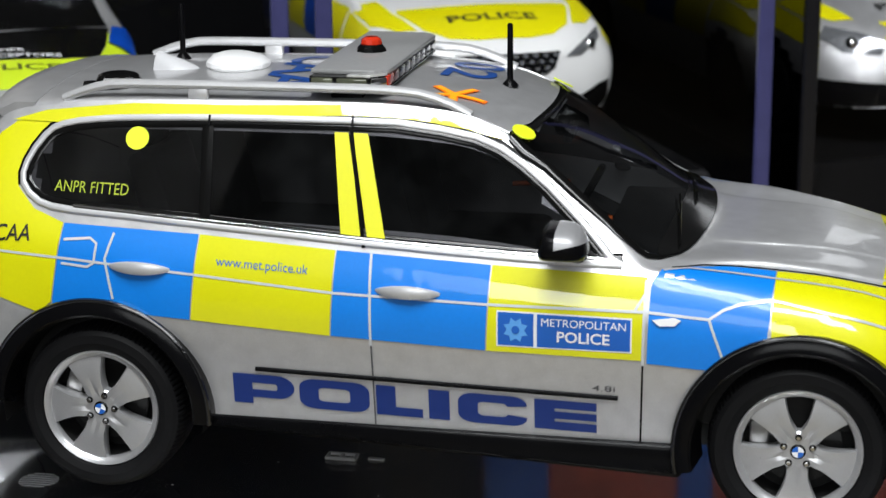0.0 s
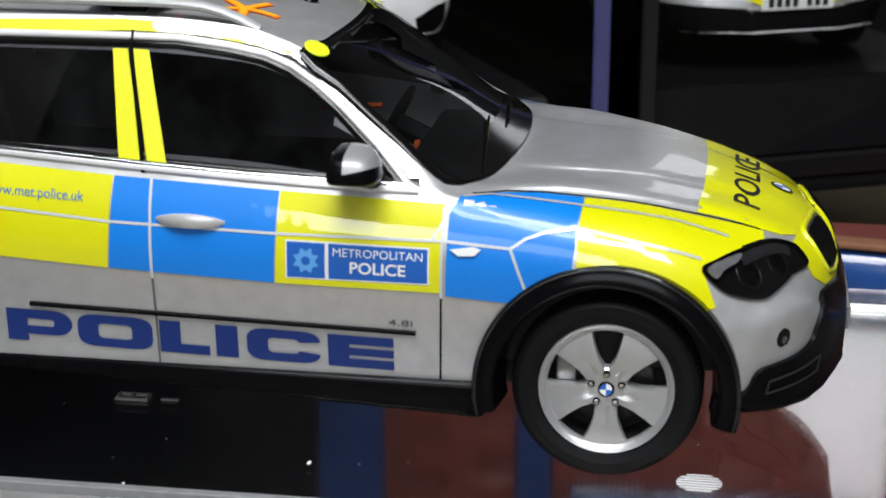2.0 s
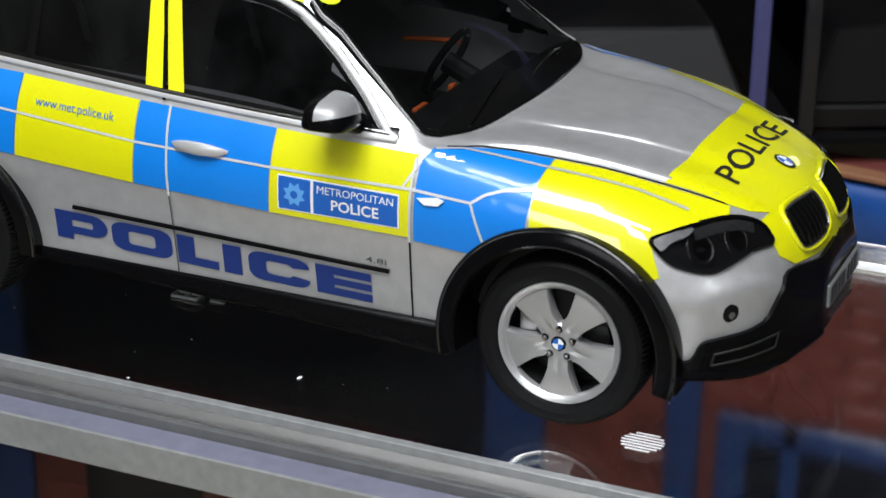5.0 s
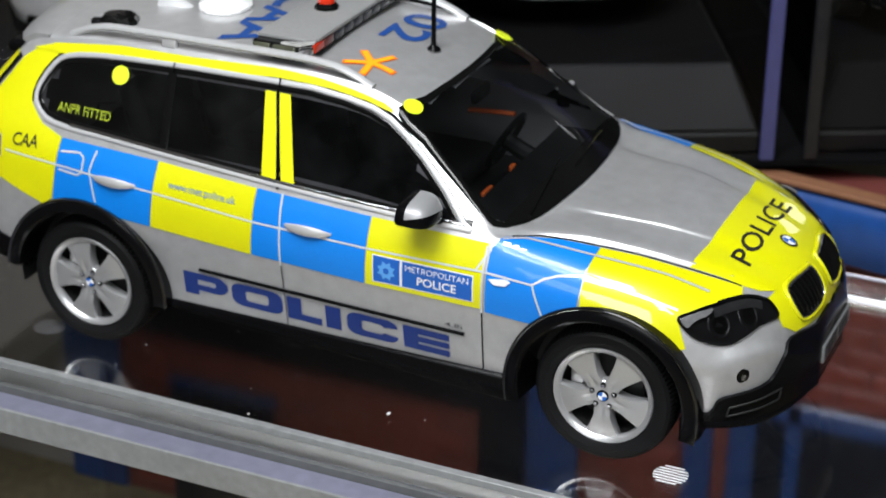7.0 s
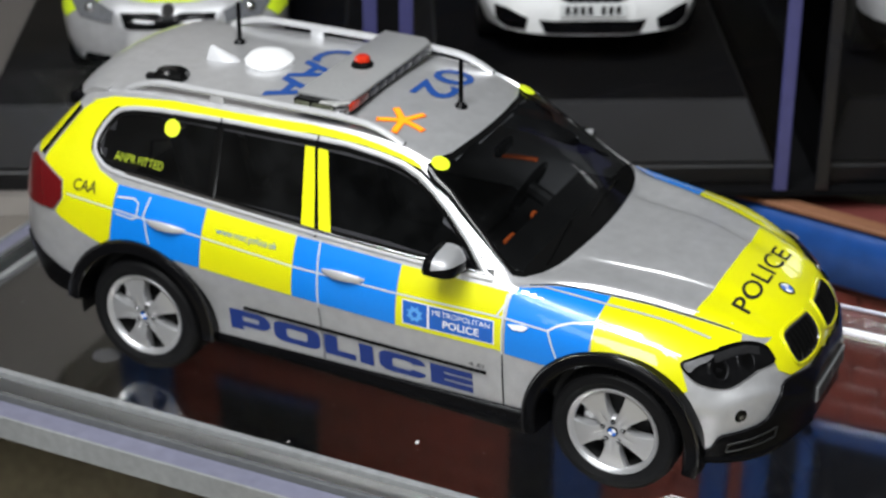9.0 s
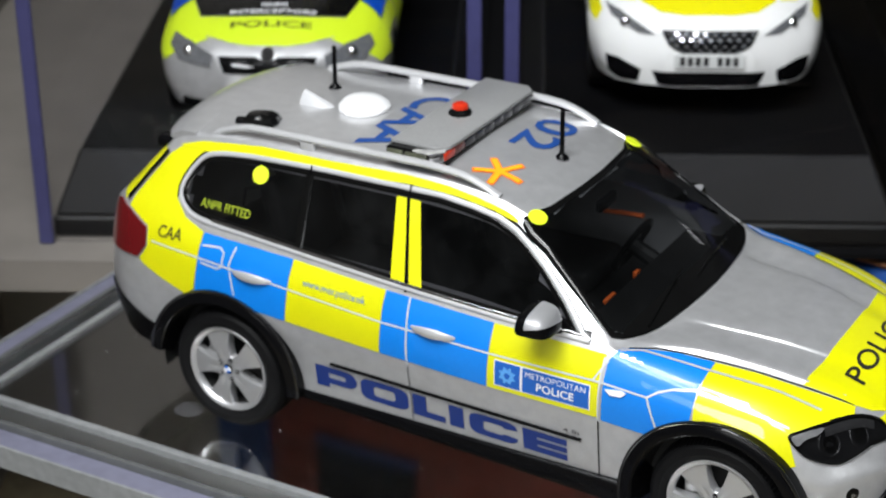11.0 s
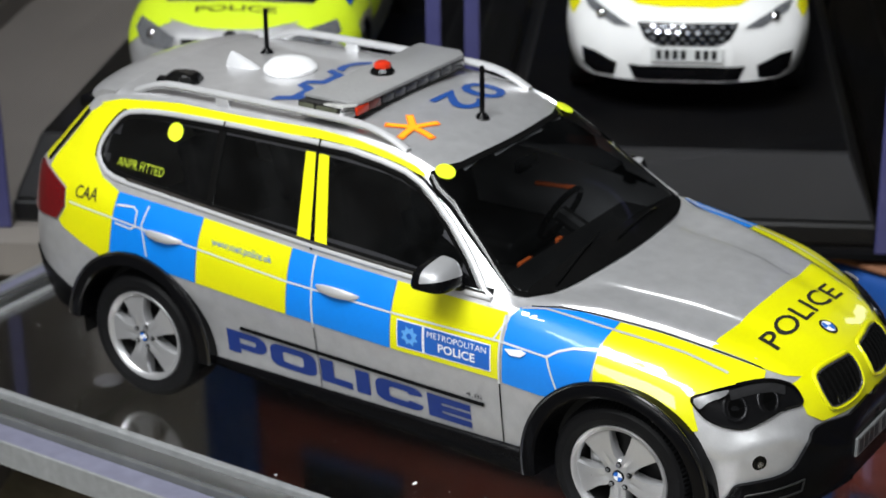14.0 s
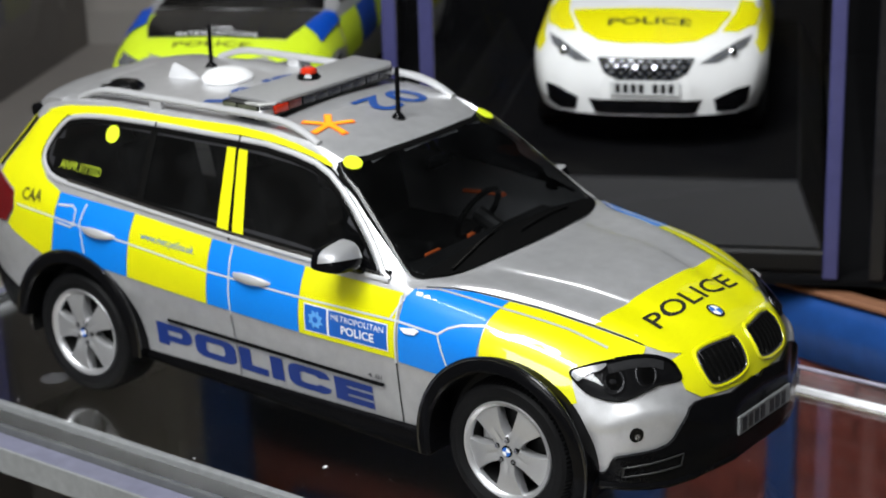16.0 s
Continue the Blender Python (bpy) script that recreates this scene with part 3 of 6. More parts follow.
# the outline of all side windows, its bright border included
DLO = [(0.735, 1.10), (0.30, 1.114), (0.012, 1.128), (-0.352, 1.148), (-0.66, 1.168), (-1.02, 1.19), (-1.376, 1.212), (-1.64, 1.226), (-1.785, 1.252), (-1.875, 1.33), (-1.87, 1.425), (-1.80, 1.535),
       (-1.72, 1.585), (-1.56, 1.610), (-1.373, 1.622), (-0.942, 1.634), (-0.468, 1.637), (-0.25, 1.635), (-0.05, 1.612), (0.10, 1.585), (0.21, 1.545), (0.31, 1.485), (0.418, 1.405), (0.57, 1.27), (0.70, 1.14)]
DLO = DLO[:6] + smooth_outline(DLO, 2)[12:30] + DLO[15:]
GLASS = shrink(DLO, 0.035)
SCREEN_HALF = [(0.225, 0.645), (0.39, 0.70), (0.59, 0.757), (0.79, 0.81), (0.845, 0.805), (0.915, 0.75), (0.985, 0.58), (1.035, 0.3), (1.05, 0.0)]
SCREEN_TOP = [(0.322, 0.0), (0.315, 0.2), (0.285, 0.45)]
SCREEN = [(x, -y) for x, y in SCREEN_HALF] + SCREEN_HALF[-2::-1] + SCREEN_TOP[::-1] + [(x, -y) for x, y in SCREEN_TOP[1:]]
SCREEN = smooth_outline(SCREEN, 2)
WHEELS = ((1.4665, 0.37), (-1.515, 0.37))
HOLE, SCREEN_HOLE = shrink(DLO, 0.05), shrink(SCREEN, 0.03)
gone = []
for f in shell.faces:
    c = f.calc_center_median()
    if c.z > 1.0 and abs(f.normal.y) > 0.3 and inside((c.x, c.z), HOLE):
        gone.append(f)
    elif c.z > 1.08 and c.x > 0.2 and abs(f.normal.z) > 0.2 and inside((c.x, c.y), SCREEN_HOLE):
        gone.append(f)
    elif abs(c.y) > 0.6 and any(math.hypot(c.x - wx, c.z - wz) < 0.455 for wx, wz in WHEELS):
        gone.append(f)
bmesh.ops.delete(shell, geom=gone, context="FACES")
part("body", shell, SILVER, car, "silver metallic painted body", crease=50)

# cabin floor and lining keep the inside dark
part("cabin_tub", box((-2.2, -0.80, 0.42), (1.9, 0.80, 0.80), 0.03), DARK_IN, car)

# ---- glazing
SEAM = surface("seam_silver", (0.62, 0.64, 0.66), 0.4, 0.2, 0.2, 0.06, 2500)
SHOULDER = View((1, 0, 0), (0, 0.7071, 0.7071), (0, 0.7071, -0.7071))
SHOULDER_FAR = View((1, 0, 0), (0, -0.7071, 0.7071), (0, -0.7071, -0.7071))


def arc(cx, cz, r, a0, a1, n=14):
    return [(cx + r * math.cos(radians(a0 + (a1 - a0) * k / n)), cz + r * math.sin(radians(a0 + (a1 - a0) * k / n))) for k in range(n + 1)]


def up(x, z):
    """The SHOULDER coordinate of a place on the side, from its length and height."""
    p = NEAR.place(x, z, 0)
    return (x, 0.7071 * (p.y + p.z))


def up_xy(x, y):
    p = TOP.place(x, y, 0)
    return (x, 0.7071 * (-abs(y) + p.z))


# outlines of the livery on a side, in length and height
CHECKS = [
    ("yellow_panel", YELLOW, [(-1.080, 0.808), (-0.474, 0.773), (-0.455, 1.128), (-1.045, 1.165)]),
    ("blue_panel", BLUE, [(-0.468, 0.773), (0.185, 0.748), (0.200, 1.096), (-0.449, 1.128)]),
    ("yellow_panel", YELLOW, [(0.191, 0.748), (0.830, 0.741), (0.842, 1.072), (0.206, 1.096)]),
    ("blue_panel", BLUE, [(-1.086, 0.808), (-1.051, 1.165), (-1.655, 1.185), (-1.705, 0.865)] + arc(-1.515, 0.37, 0.508, 112, 62, 10)),
    ("yellow_panel", YELLOW, [(-1.661, 1.185), (-1.735, 1.212), (-1.80, 1.235), (-1.885, 1.32), (-1.875, 1.43), (-1.80, 1.545), (-1.72, 1.592), (-1.55, 1.615), (-1.65, 1.626),
                              (-1.8, 1.60), (-1.93, 1.578), (-2.0, 1.53), (-2.10, 1.40), (-2.19, 1.27), (-2.215, 1.215), (-2.05, 1.14), (-2.055, 1.02), (-2.12, 0.93), (-2.08, 0.90), (-1.92, 0.845), (-1.775, 0.80), (-1.713, 0.85)]),
]
ARCH_F = arc(1.4665, 0.37, 0.508, 137, 106, 6)
ARCH_F2 = arc(1.4665, 0.37, 0.508, 104, 42, 10)
WING_BLUE = [up(0.85, 0.73), up(1.06, 0.715)] + [up(x, z) for x, z in ARCH_F] + [up(1.335, 0.93), up_xy(1.34, 0.86), up_xy(1.345, 0.78), up_xy(1.345, 0.70), up_xy(1.15, 0.735), up_xy(1.0, 0.785), up_xy(0.90, 0.845), up(0.858, 1.05)]
WING_YELLOW = [up(x, z) for x, z in ARCH_F2] + [up(1.865, 0.715), up(1.83, 0.80), (1.805, up(1.805, 0.86)[1]), (1.88, up_xy(1.88, 0.775)[1]), (1.95, up_xy(1.95, 0.69)[1]), up_xy(2.04, 0.575), up_xy(2.03, 0.53),
                                              up_xy(1.78, 0.605), up_xy(1.55, 0.655), up_xy(1.352, 0.70), up_xy(1.347, 0.78), up_xy(1.346, 0.86), up(1.341, 0.93)]

for view, shoulder, sgn in ((NEAR, SHOULDER, -1), (FAR_SIDE, SHOULDER_FAR, 1)):
    part("side_window", sheet(view, GLASS, 0.004, 0.06), SIDE_GLASS if sgn < 0 else FAR_GLASS_LIT, car, "dark tinted side window glass")
    for nm, mt, outline in CHECKS:
        part(nm, sheet(view, outline, 0.004, 0.06), mt, car, "printed checked livery film")
    part("blue_panel", sheet(shoulder, WING_BLUE, 0.004, 0.05), BLUE, car, "printed checked livery film")
    part("yellow_panel", sheet(shoulder, WING_YELLOW, 0.004, 0.05), YELLOW, car, "printed checked livery film")
    # yellow edge band of the roof
    band = [(-1.95, 0.655), (-1.72, 0.643), (-1.55, 0.660), (-1.37, 0.670), (-0.94, 0.681), (-0.468, 0.706), (-0.25, 0.705), (-0.138, 0.700), (0.06, 0.677), (0.17, 0.650), (0.205, 0.645), (0.205, 0.660), (0.15, 0.684), (-0.05, 0.722), (-0.217, 0.742), (-0.484, 0.752), (-0.96, 0.735), (-1.40, 0.732), (-1.80, 0.696)]
    part("roof_band", sheet(shoulder, band, 0.009, 0.03), YELLOW, car, "yellow roof edge film")
    # window surround
    ring = shrink(DLO, 0.012)
    part("window_trim", ribbon(view, ring + ring[:1], 0.032, 0.004, 0.04, 0.012), SILVER_PLASTIC, car, "silver window surround")
    top_line = shrink(DLO, -0.008)[12:31]
    part("window_gap", ribbon(view, top_line, 0.012, 0.005, 0.04), BLACK_PLASTIC, car)
    for gx, gz in ((-0.43, 1.622), (-1.055, 1.605)):
        part("trim_joint", ribbon(view, [(gx, gz - 0.022), (gx, gz + 0.022)], 0.010, 0.018, 0.05), BLACK_PLASTIC, car)
    ring = shrink(DLO, 0.036)
    part("window_seal", ribbon(view, ring + ring[:1], 0.030, 0.005, 0.04, 0.004), BLACK_GLOSS, car, "black window seal")
    low = [(0.70, 1.128), (0.30, 1.140), (0.012, 1.153), (-0.352, 1.173), (-0.66, 1.193), (-1.02, 1.215), (-1.376, 1.237), (-1.62, 1.25)]
    part("waist_strip", ribbon(view, low, 0.020, 0.010, 0.04, 0.006), CHROME, car, "bright waist strip")
    # pillars
    part("pillar_bar", ribbon(view, [(-1.06, 1.585), (-1.03, 1.20)], 0.05, 0.008, 0.05, 0.004), BLACK_GLOSS, car, "black rear pillar")
    part("pillar_film", sheet(view, [(-0.505, 1.578), (-0.445, 1.578), (-0.345, 1.182), (-0.437, 1.186)], 0.010, 0.06), YELLOW, car, "yellow door pillar film")
    part("pillar_film", sheet(view, [(-0.425, 1.578), (-0.36, 1.576), (-0.248, 1.176), (-0.325, 1.180)], 0.010, 0.06), YELLOW, car, "yellow door pillar film")
    part("pillar_bar", ribbon(view, [(-0.435, 1.60), (-0.335, 1.14)], 0.016, 0.0115, 0.05), BLACK_GLOSS, car)
    # seams in the livery show the silver below
    for line in ([(-2.02, 1.062), (-1.6, 1.04), (-1.05, 1.003), (-0.46, 0.957), (0.18, 0.943), (0.84, 0.944), (1.095, 0.926)],
                 [(1.095, 0.926), (1.155, 0.765)], [(1.095, 0.926), (1.15, 0.962), (1.22, 0.985), (1.338, 0.998)],
                 [(-0.301, 1.13), (-0.297, 0.74)], [(0.838, 1.06), (0.834, 0.72)],
                 [(-1.425, 1.155), (-1.46, 1.05), (-1.425, 0.88)],
                 [(-1.65, 1.12), (-1.53, 1.13), (-1.50, 1.11), (-1.51, 1.03), (-1.54, 1.012), (-1.66, 1.022)], [(0.86, 1.05), (0.80, 0.95), (0.81, 0.944)]):
        part("seam", ribbon(view, line, 0.011, 0.0065, 0.04), SEAM, car)
    part("seam", ribbon(shoulder, [(0.90, up_xy(0.90, 0.845)[1] - 0.012), (1.0, up_xy(1.0, 0.80)[1]), (1.345, up_xy(1.345, 0.77)[1]), (1.7, up_xy(1.7, 0.70)[1]), (1.90, up_xy(1.90, 0.665)[1])], 0.014, 0.0065, 0.05), SILVER_PLASTIC, car)
    part("seam", ribbon(shoulder, [(1.338, up(1.338, 0.998)[1]), (1.55, up(1.55, 0.955)[1]), (1.80, up(1.80, 0.885)[1])], 0.012, 0.0065, 0.05), SILVER_PLASTIC, car)
    part("door_gap", ribbon(view, [(-0.297, 0.745), (-0.294, 0.37)], 0.007, 0.0055, 0.05), GREY_PRINT, car)
    part("door_gap", ribbon(view, [(0.834, 0.735), (0.826, 0.36)], 0.008, 0.0035, 0.05), BLACK_PLASTIC, car)
    part("bonnet_gap", ribbon(shoulder, [up_xy(x, y) for x, y in ((0.93, 0.82), (1.05, 0.75), (1.2, 0.717), (1.5, 0.655), (1.78, 0.592), (2.02, 0.528))], 0.007, 0.0035, 0.05), BLACK_PLASTIC, car)
    # rubbing strip and lettering
    part("rubbing_strip", ribbon(view, [(-0.81, 0.597), (-0.30, 0.587), (0.735, 0.566)], 0.022, 0.003, 0.06, 0.010), BLACK_PLASTIC, car, "black rubbing strip")
    flip = 1 if sgn < 0 else -1

    def put(text, at, wide, high, lift, turn=0.0, bold=0.0, slant=0.0):
        bm, w, h = letters(text, bold=bold, slant=slant)
        for cut in range(1, 20):
            bmesh.ops.bisect_plane(bm, geom=bm.verts[:] + bm.edges[:] + bm.faces[:], plane_co=(-w / 2 + w * cut / 20, 0, 0), plane_no=(1, 0, 0))
        c, s = math.cos(radians(turn)), math.sin(radians(turn))
        for v in bm.verts:
            x, y = flip * v.co.x * wide / w, v.co.y * high / h
            v.co = Vector((at[0] + c * x - s * y, at[1] + s * x + c * y, 0))
        lay(bm, view, lift)
        return bm

    word = block_word(1.560, 0.136)
    for cut in range(1, 26):
        bmesh.ops.bisect_plane(word, geom=word.verts[:] + word.edges[:] + word.faces[:], plane_co=(-0.78 + 0.06 * cut, 0, 0), plane_no=(1, 0, 0))
    for v in word.verts:
        v.co = Vector((-0.134 + flip * v.co.x, 0.487 + v.co.y - 0.0235 * flip * v.co.x, 0))
    lay(word, view, 0.0045)
    part("lettering", word, LETTER_BLUE, car, "wide squared blue lettering POLICE")
    part("lettering", put("www.met.police.uk", (-0.765, 1.050), 0.40, 0.048, 0.0065, -2.5), SIGN_BLUE, car, "small blue web address")
    part("lettering", put("CAA", (-1.888, 1.137), 0.160, 0.068, 0.0065, 2.0, 0.008, 0.25), BLACK_PRINT, car, "black code lettering")
    part("lettering", put("ANPR FITTED", (-1.550, 1.327), 0.335, 0.045, 0.0065, -1.0, 0.0), WINDOW_PRINT, car, "dull yellow window lettering")
    part("sign", sheet(view, [(0.240, 0.778), (0.388, 0.778), (0.388, 0.915), (0.240, 0.917)], 0.0065, 0.06), SIGN_BLUE, car, "blue crest panel")
    part("sign", sheet(view, [(0.402, 0.778), (0.783, 0.778), (0.783, 0.910), (0.402, 0.915)], 0.0065, 0.06), SIGN_BLUE, car, "blue sign panel")
    part("sign_border", sheet(view, [(0.234, 0.772), (0.789, 0.772), (0.789, 0.917), (0.234, 0.923)], 0.0055, 0.08), WHITE_PRINT, car)
    part("badge", put("4.8i", (0.675, 0.607), 0.095, 0.026, 0.0045, -0.5, 0.004), GREY_PRINT, car, "small grey badge 4.8i")
    part("lettering", put("METROPOLITAN", (0.592, 0.882), 0.345, 0.032, 0.0078, -0.5, 0.0), WHITE_PRINT, car, "white sign lettering")
    part("lettering", put("POLICE", (0.592, 0.825), 0.215, 0.047, 0.0078, -0.5, 0.02), WHITE_PRINT, car, "white sign lettering")
    crest = bmesh.new()
    crest.faces.new([crest.verts.new((0.314 + (0.054 if k % 2 else 0.036) * math.cos(math.pi * k / 8), 0.846 + (0.054 if k % 2 else 0.036) * math.sin(math.pi * k / 8), 0)) for k in range(16)])
    lay(crest, view, 0.0078)
    part("crest", crest, surface("crest_print", (0.10, 0.33, 0.72), 0.45) if sgn < 0 else bpy.data.materials["crest_print"], car, "pale blue star crest")
    part("crest_boss", sheet(view, [(0.314 + 0.017 * math.cos(math.pi * k / 6), 0.846 + 0.017 * math.sin(math.pi * k / 6)) for k in range(12)], 0.0095, 0.2), SIGN_BLUE, car)
    dot = [(-1.37 + 0.052 * math.cos(2 * math.pi * k / 24), 1.528 + 0.046 * math.sin(2 * math.pi * k / 24)) for k in range(24)]
    part("sticker", sheet(view, dot, 0.0075, 0.2), YELLOW_DOT, car, "round lime sticker")
    spot, tilt = on_skin((0.277, sgn * 0.580, 4.0), (0, 0, -1))
    tilt = sum((on_skin((0.277 + i * 0.03, sgn * (0.580 + j * 0.03), 4.0), (0, 0, -1))[1] for i in (-1, 0, 1) for j in (-1, 0, 1)), Vector()).normalized()
    disc = lathe([(0.0, 0.003), (0.050, 0.003), (0.052, 0.001), (0.052, -0.004)], 28, "z")
    disc.transform(Matrix.Translation(spot + 0.018 * tilt) @ tilt.to_track_quat("Z", "X").to_matrix().to_4x4())
    part("sticker", disc, YELLOW_DOT, car, "round lime sticker")
    # door handles, side repeater
    for hx, hz in ((-1.305, 1.022), (-0.14, 0.977)):
        n = 13
        line = [view.place(hx - 0.135 + 0.27 * k / (n - 1), hz - 0.004 * k / (n - 1), 0.002 + 0.028 * math.sin(math.pi * k / (n - 1)) ** 0.6) for k in range(n)]
        part("door_handle", tube(line, 0.030, 10, 0.55, [0.25 + 0.75 * math.sin(math.pi * k / (n - 1)) ** 0.7 for k in range(n)], (0, sgn, 0)), SILVER_PLASTIC, car, "silver pull handle")
    rep = [(0.868, 0.915), (0.955, 0.928), (0.985, 0.918), (0.96, 0.896), (0.90, 0.892)]
    part("side_repeater", sheet(view, rep, 0.012, 0.2, 0.02), WHITE_PLASTIC, car, "small white side repeater")
    # black wheel arches, sill and bumper skirts
    for wx, wz in WHEELS:
        a0, a1 = (-14, 192) if wx > 0 else (-3, 175)
        bm = bmesh.new()
        rows = []
        for k in range(49):
            a = radians(a0 + (a1 - a0) * k / 48)
            rows.append([bm.verts.new((wx + r * math.cos(a), sgn * y, wz + r * math.sin(a))) for r, y in ((0.40, 0.78), (0.425, 0.94), (0.43, 0.972), (0.442, 0.983), (0.49, 0.976), (0.507, 0.962), (0.510, 0.90), (0.49, 0.78))])
        for a, b in zip(rows, rows[1:]):
            for k in range(7):
                bm.faces.new((a[k], a[k + 1], b[k + 1], b[k]))
        bm.faces.new(rows[0]), bm.faces.new(rows[-1])
        part("wheel_arch", bm, ARCH_BLACK, car, "black moulded wheel arch")
        rim_line = [(wx + 0.503 * math.cos(radians(a0 + (a1 - a0) * k / 48)), sgn * 0.967, wz + 0.503 * math.sin(radians(a0 + (a1 - a0) * k / 48))) for k in range(49)]
        part("arch_edge", tube(rim_line, 0.010, 8, 1.0, None, (0, 1, 0)), EDGE_GLOSS, car)
        well = lathe([(0.46, -0.25), (0.46, 0.25)], 32, "y", (wx, sgn * 0.66, wz))
        bmesh.ops.delete(well, geom=[f for f in well.faces if f.calc_center_median().z < wz - 0.12 or len(f.verts) > 6], context="FACES")
        part("wheel_well", well, DARK_IN, car)
    sill = box((-1.04, -0.07, 0.225), (1.0, 0.07, 0.372), 0.025, 3)
    for v in sill.verts:
        rear = max(0.0, min(1.0, (0.8 - v.co.x) / 1.84))
        v.co.y = sgn * (0.862 - 0.022 * rear) + v.co.y
        v.co.z += (0.372 - v.co.z) * 0.62 * rear
    part("sill", sill, BLACK_PLASTIC, car, "black plastic sill")
    part("rear_skirt", sheet(view, [(-1.93, 0.30), (-1.945, 0.50), (-2.10, 0.535), (-2.30, 0.62), (-2.475, 0.70), (-2.475, 0.46), (-2.2, 0.385)], 0.014, 0.06, 0.03), BLACK_PLASTIC, car, "black rear bumper skirt")
    part("tail_lamp", sheet(view, [(-2.06, 1.13), (-2.065, 1.02), (-2.13, 0.94), (-2.40, 0.93), (-2.41, 1.17), (-2.30, 1.225), (-2.20, 1.195)], 0.012, 0.06, 0.02), TAIL_RED, car, "dark red tail lamp")
    part("rear_glass", ribbon(view, [(-2.235, 1.245), (-2.125, 1.405), (-2.02, 1.535)], 0.024, 0.010, 0.05), BLACK_GLOSS, car, "black rear window edge")
    part("yellow_panel", ribbon(view, [(-2.285, 1.25), (-2.165, 1.42), (-2.06, 1.545)], 0.055, 0.007, 0.05), YELLOW, car)

    # door mirror
    mirror = bmesh.new()
    bmesh.ops.create_uvsphere(mirror, u_segments=24, v_segments=16, radius=1.0)
    for v in mirror.verts:
        x, y, z = (math.copysign(abs(c) ** 0.55, c) for c in v.co)
        sx = 0.135 if x > 0 else 0.055
        v.co = Vector((0.475 + sx * x * (1 - 0.2 * z), sgn * (1.01 + 0.125 * y * (1 - 0.08 * z)), 1.235 + (0.068 if z > 0 else 0.072) * z * (1 + 0.16 * y * sgn)))
    if sgn > 0:
        for v in mirror.verts:
            v.co = Vector((0.56, 0.93, 1.20)) + (v.co - Vector((0.56, 1.01, 1.25))) * 0.62
    cap, cup = mirror, mirror.copy()
    bmesh.ops.bisect_plane(cap, geom=cap.verts[:] + cap.edges[:] + cap.faces[:], plane_co=(0.5, sgn * 1.01, 1.213), plane_no=(-0.25, -0.16 * sgn, 1), clear_inner=True)
    bmesh.ops.bisect_plane(cap, geom=cap.verts[:] + cap.edges[:] + cap.faces[:], plane_co=(0.490, 0, 1.2), plane_no=(1, 0, 0), clear_inner=True)
    for v in cup.verts:
        v.co = Vector((0.475, sgn * 1.005, 1.24)) + (v.co - Vector((0.475, sgn * 1.005, 1.24))) * 0.975
    part("mirror_cap", cap, MIRROR_SILVER, car, "silver mirror cap")
    part("mirror_housing", cup, BLACK_PLASTIC, car, "black mirror housing")
    part("mirror_arm", tube([(0.55, sgn * 0.86, 1.13), (0.53, sgn * 0.93, 1.165), (0.50, sgn * 0.99, 1.19)], 0.045, 10, 0.6), BLACK_PLASTIC, car)
    part("mirror_corner", sheet(view, [(0.69, 1.115), (0.43, 1.130), (0.43, 1.155), (0.50, 1.222), (0.56, 1.18)], 0.012, 0.08), BLACK_PLASTIC, car)

    # roof rail
    n = 25
    rail = []
    for k in range(n):
        x = 0.06 - 1.80 * k / (n - 1)
        arch = min(1.0, min(k, n - 1 - k) / 3.5)
        arch = math.sin(arch * math.pi / 2)
        base = TOP.place(x, sgn * 0.585, 0)
        rail.append(base + Vector((0, 0, 0.002 + 0.058 * arch)))
    part("roof_rail", tube(rail, 0.026, 10, 0.8), SILVER_PLASTIC, car, "silver roof rail")
    foot = TOP.place(-1.13, sgn * 0.585, 0)
    part("rail_foot", box(foot + Vector((-0.045, -0.018, -0.005)), foot + Vector((0.045, 0.018, 0.05)), 0.01), SILVER_PLASTIC, car)

part("windscreen", sheet(TOP, SCREEN, 0.006, 0.06), SCREEN_GLASS, car, "dark glossy windscreen glass")
part("screen_seal", ribbon(TOP, shrink(SCREEN, 0.014) + shrink(SCREEN, 0.014)[:1], 0.032, 0.0075, 0.05, 0.003), BLACK_GLOSS, car, "black windscreen seal")
part("pillar_edge", ribbon(TOP, [(0.245, 0.652), (0.39, 0.706), (0.59, 0.763), (0.79, 0.815), (0.86, 0.822)], 0.030, 0.010, 0.04, 0.008), SILVER, car, "silver windscreen pillar edge")
part("screen_band", sheet(TOP, [(0.245, -0.60), (0.285, -0.62), (0.318, -0.45), (0.348, -0.2), (0.355, 0), (0.348, 0.2), (0.318, 0.45), (0.285, 0.62), (0.245, 0.60), (0.285, 0.45), (0.315, 0.2), (0.322, 0), (0.315, -0.2), (0.285, -0.45)], 0.0078, 0.05), BLACK_GLOSS, car, "black band along the windscreen top")
part("cowl", sheet(TOP, smooth_outline([(0.90, -0.76), (0.985, -0.58), (1.035, -0.3), (1.05, 0.0), (1.035, 0.3), (0.985, 0.58), (0.90, 0.76), (0.86, 0.70), (0.90, 0.3), (0.915, 0), (0.90, -0.3), (0.86, -0.70)], 3), 0.0115, 0.05), BLACK_GLOSS, car, "black cowl under the windscreen")
for y0, y1 in ((-0.62, -0.12), (-0.05, 0.45)):
    line = [TOP.place(0.935 - 0.05 * k / 8 + 0.05 * (1 - (y0 / 0.7) ** 2) * 0.6, y0 + (y1 - y0) * k / 8, 0.022) for k in range(9)]
    part("wiper", tube(line, 0.006, 6), BLACK_GLOSS, car, "black windscreen wiper")

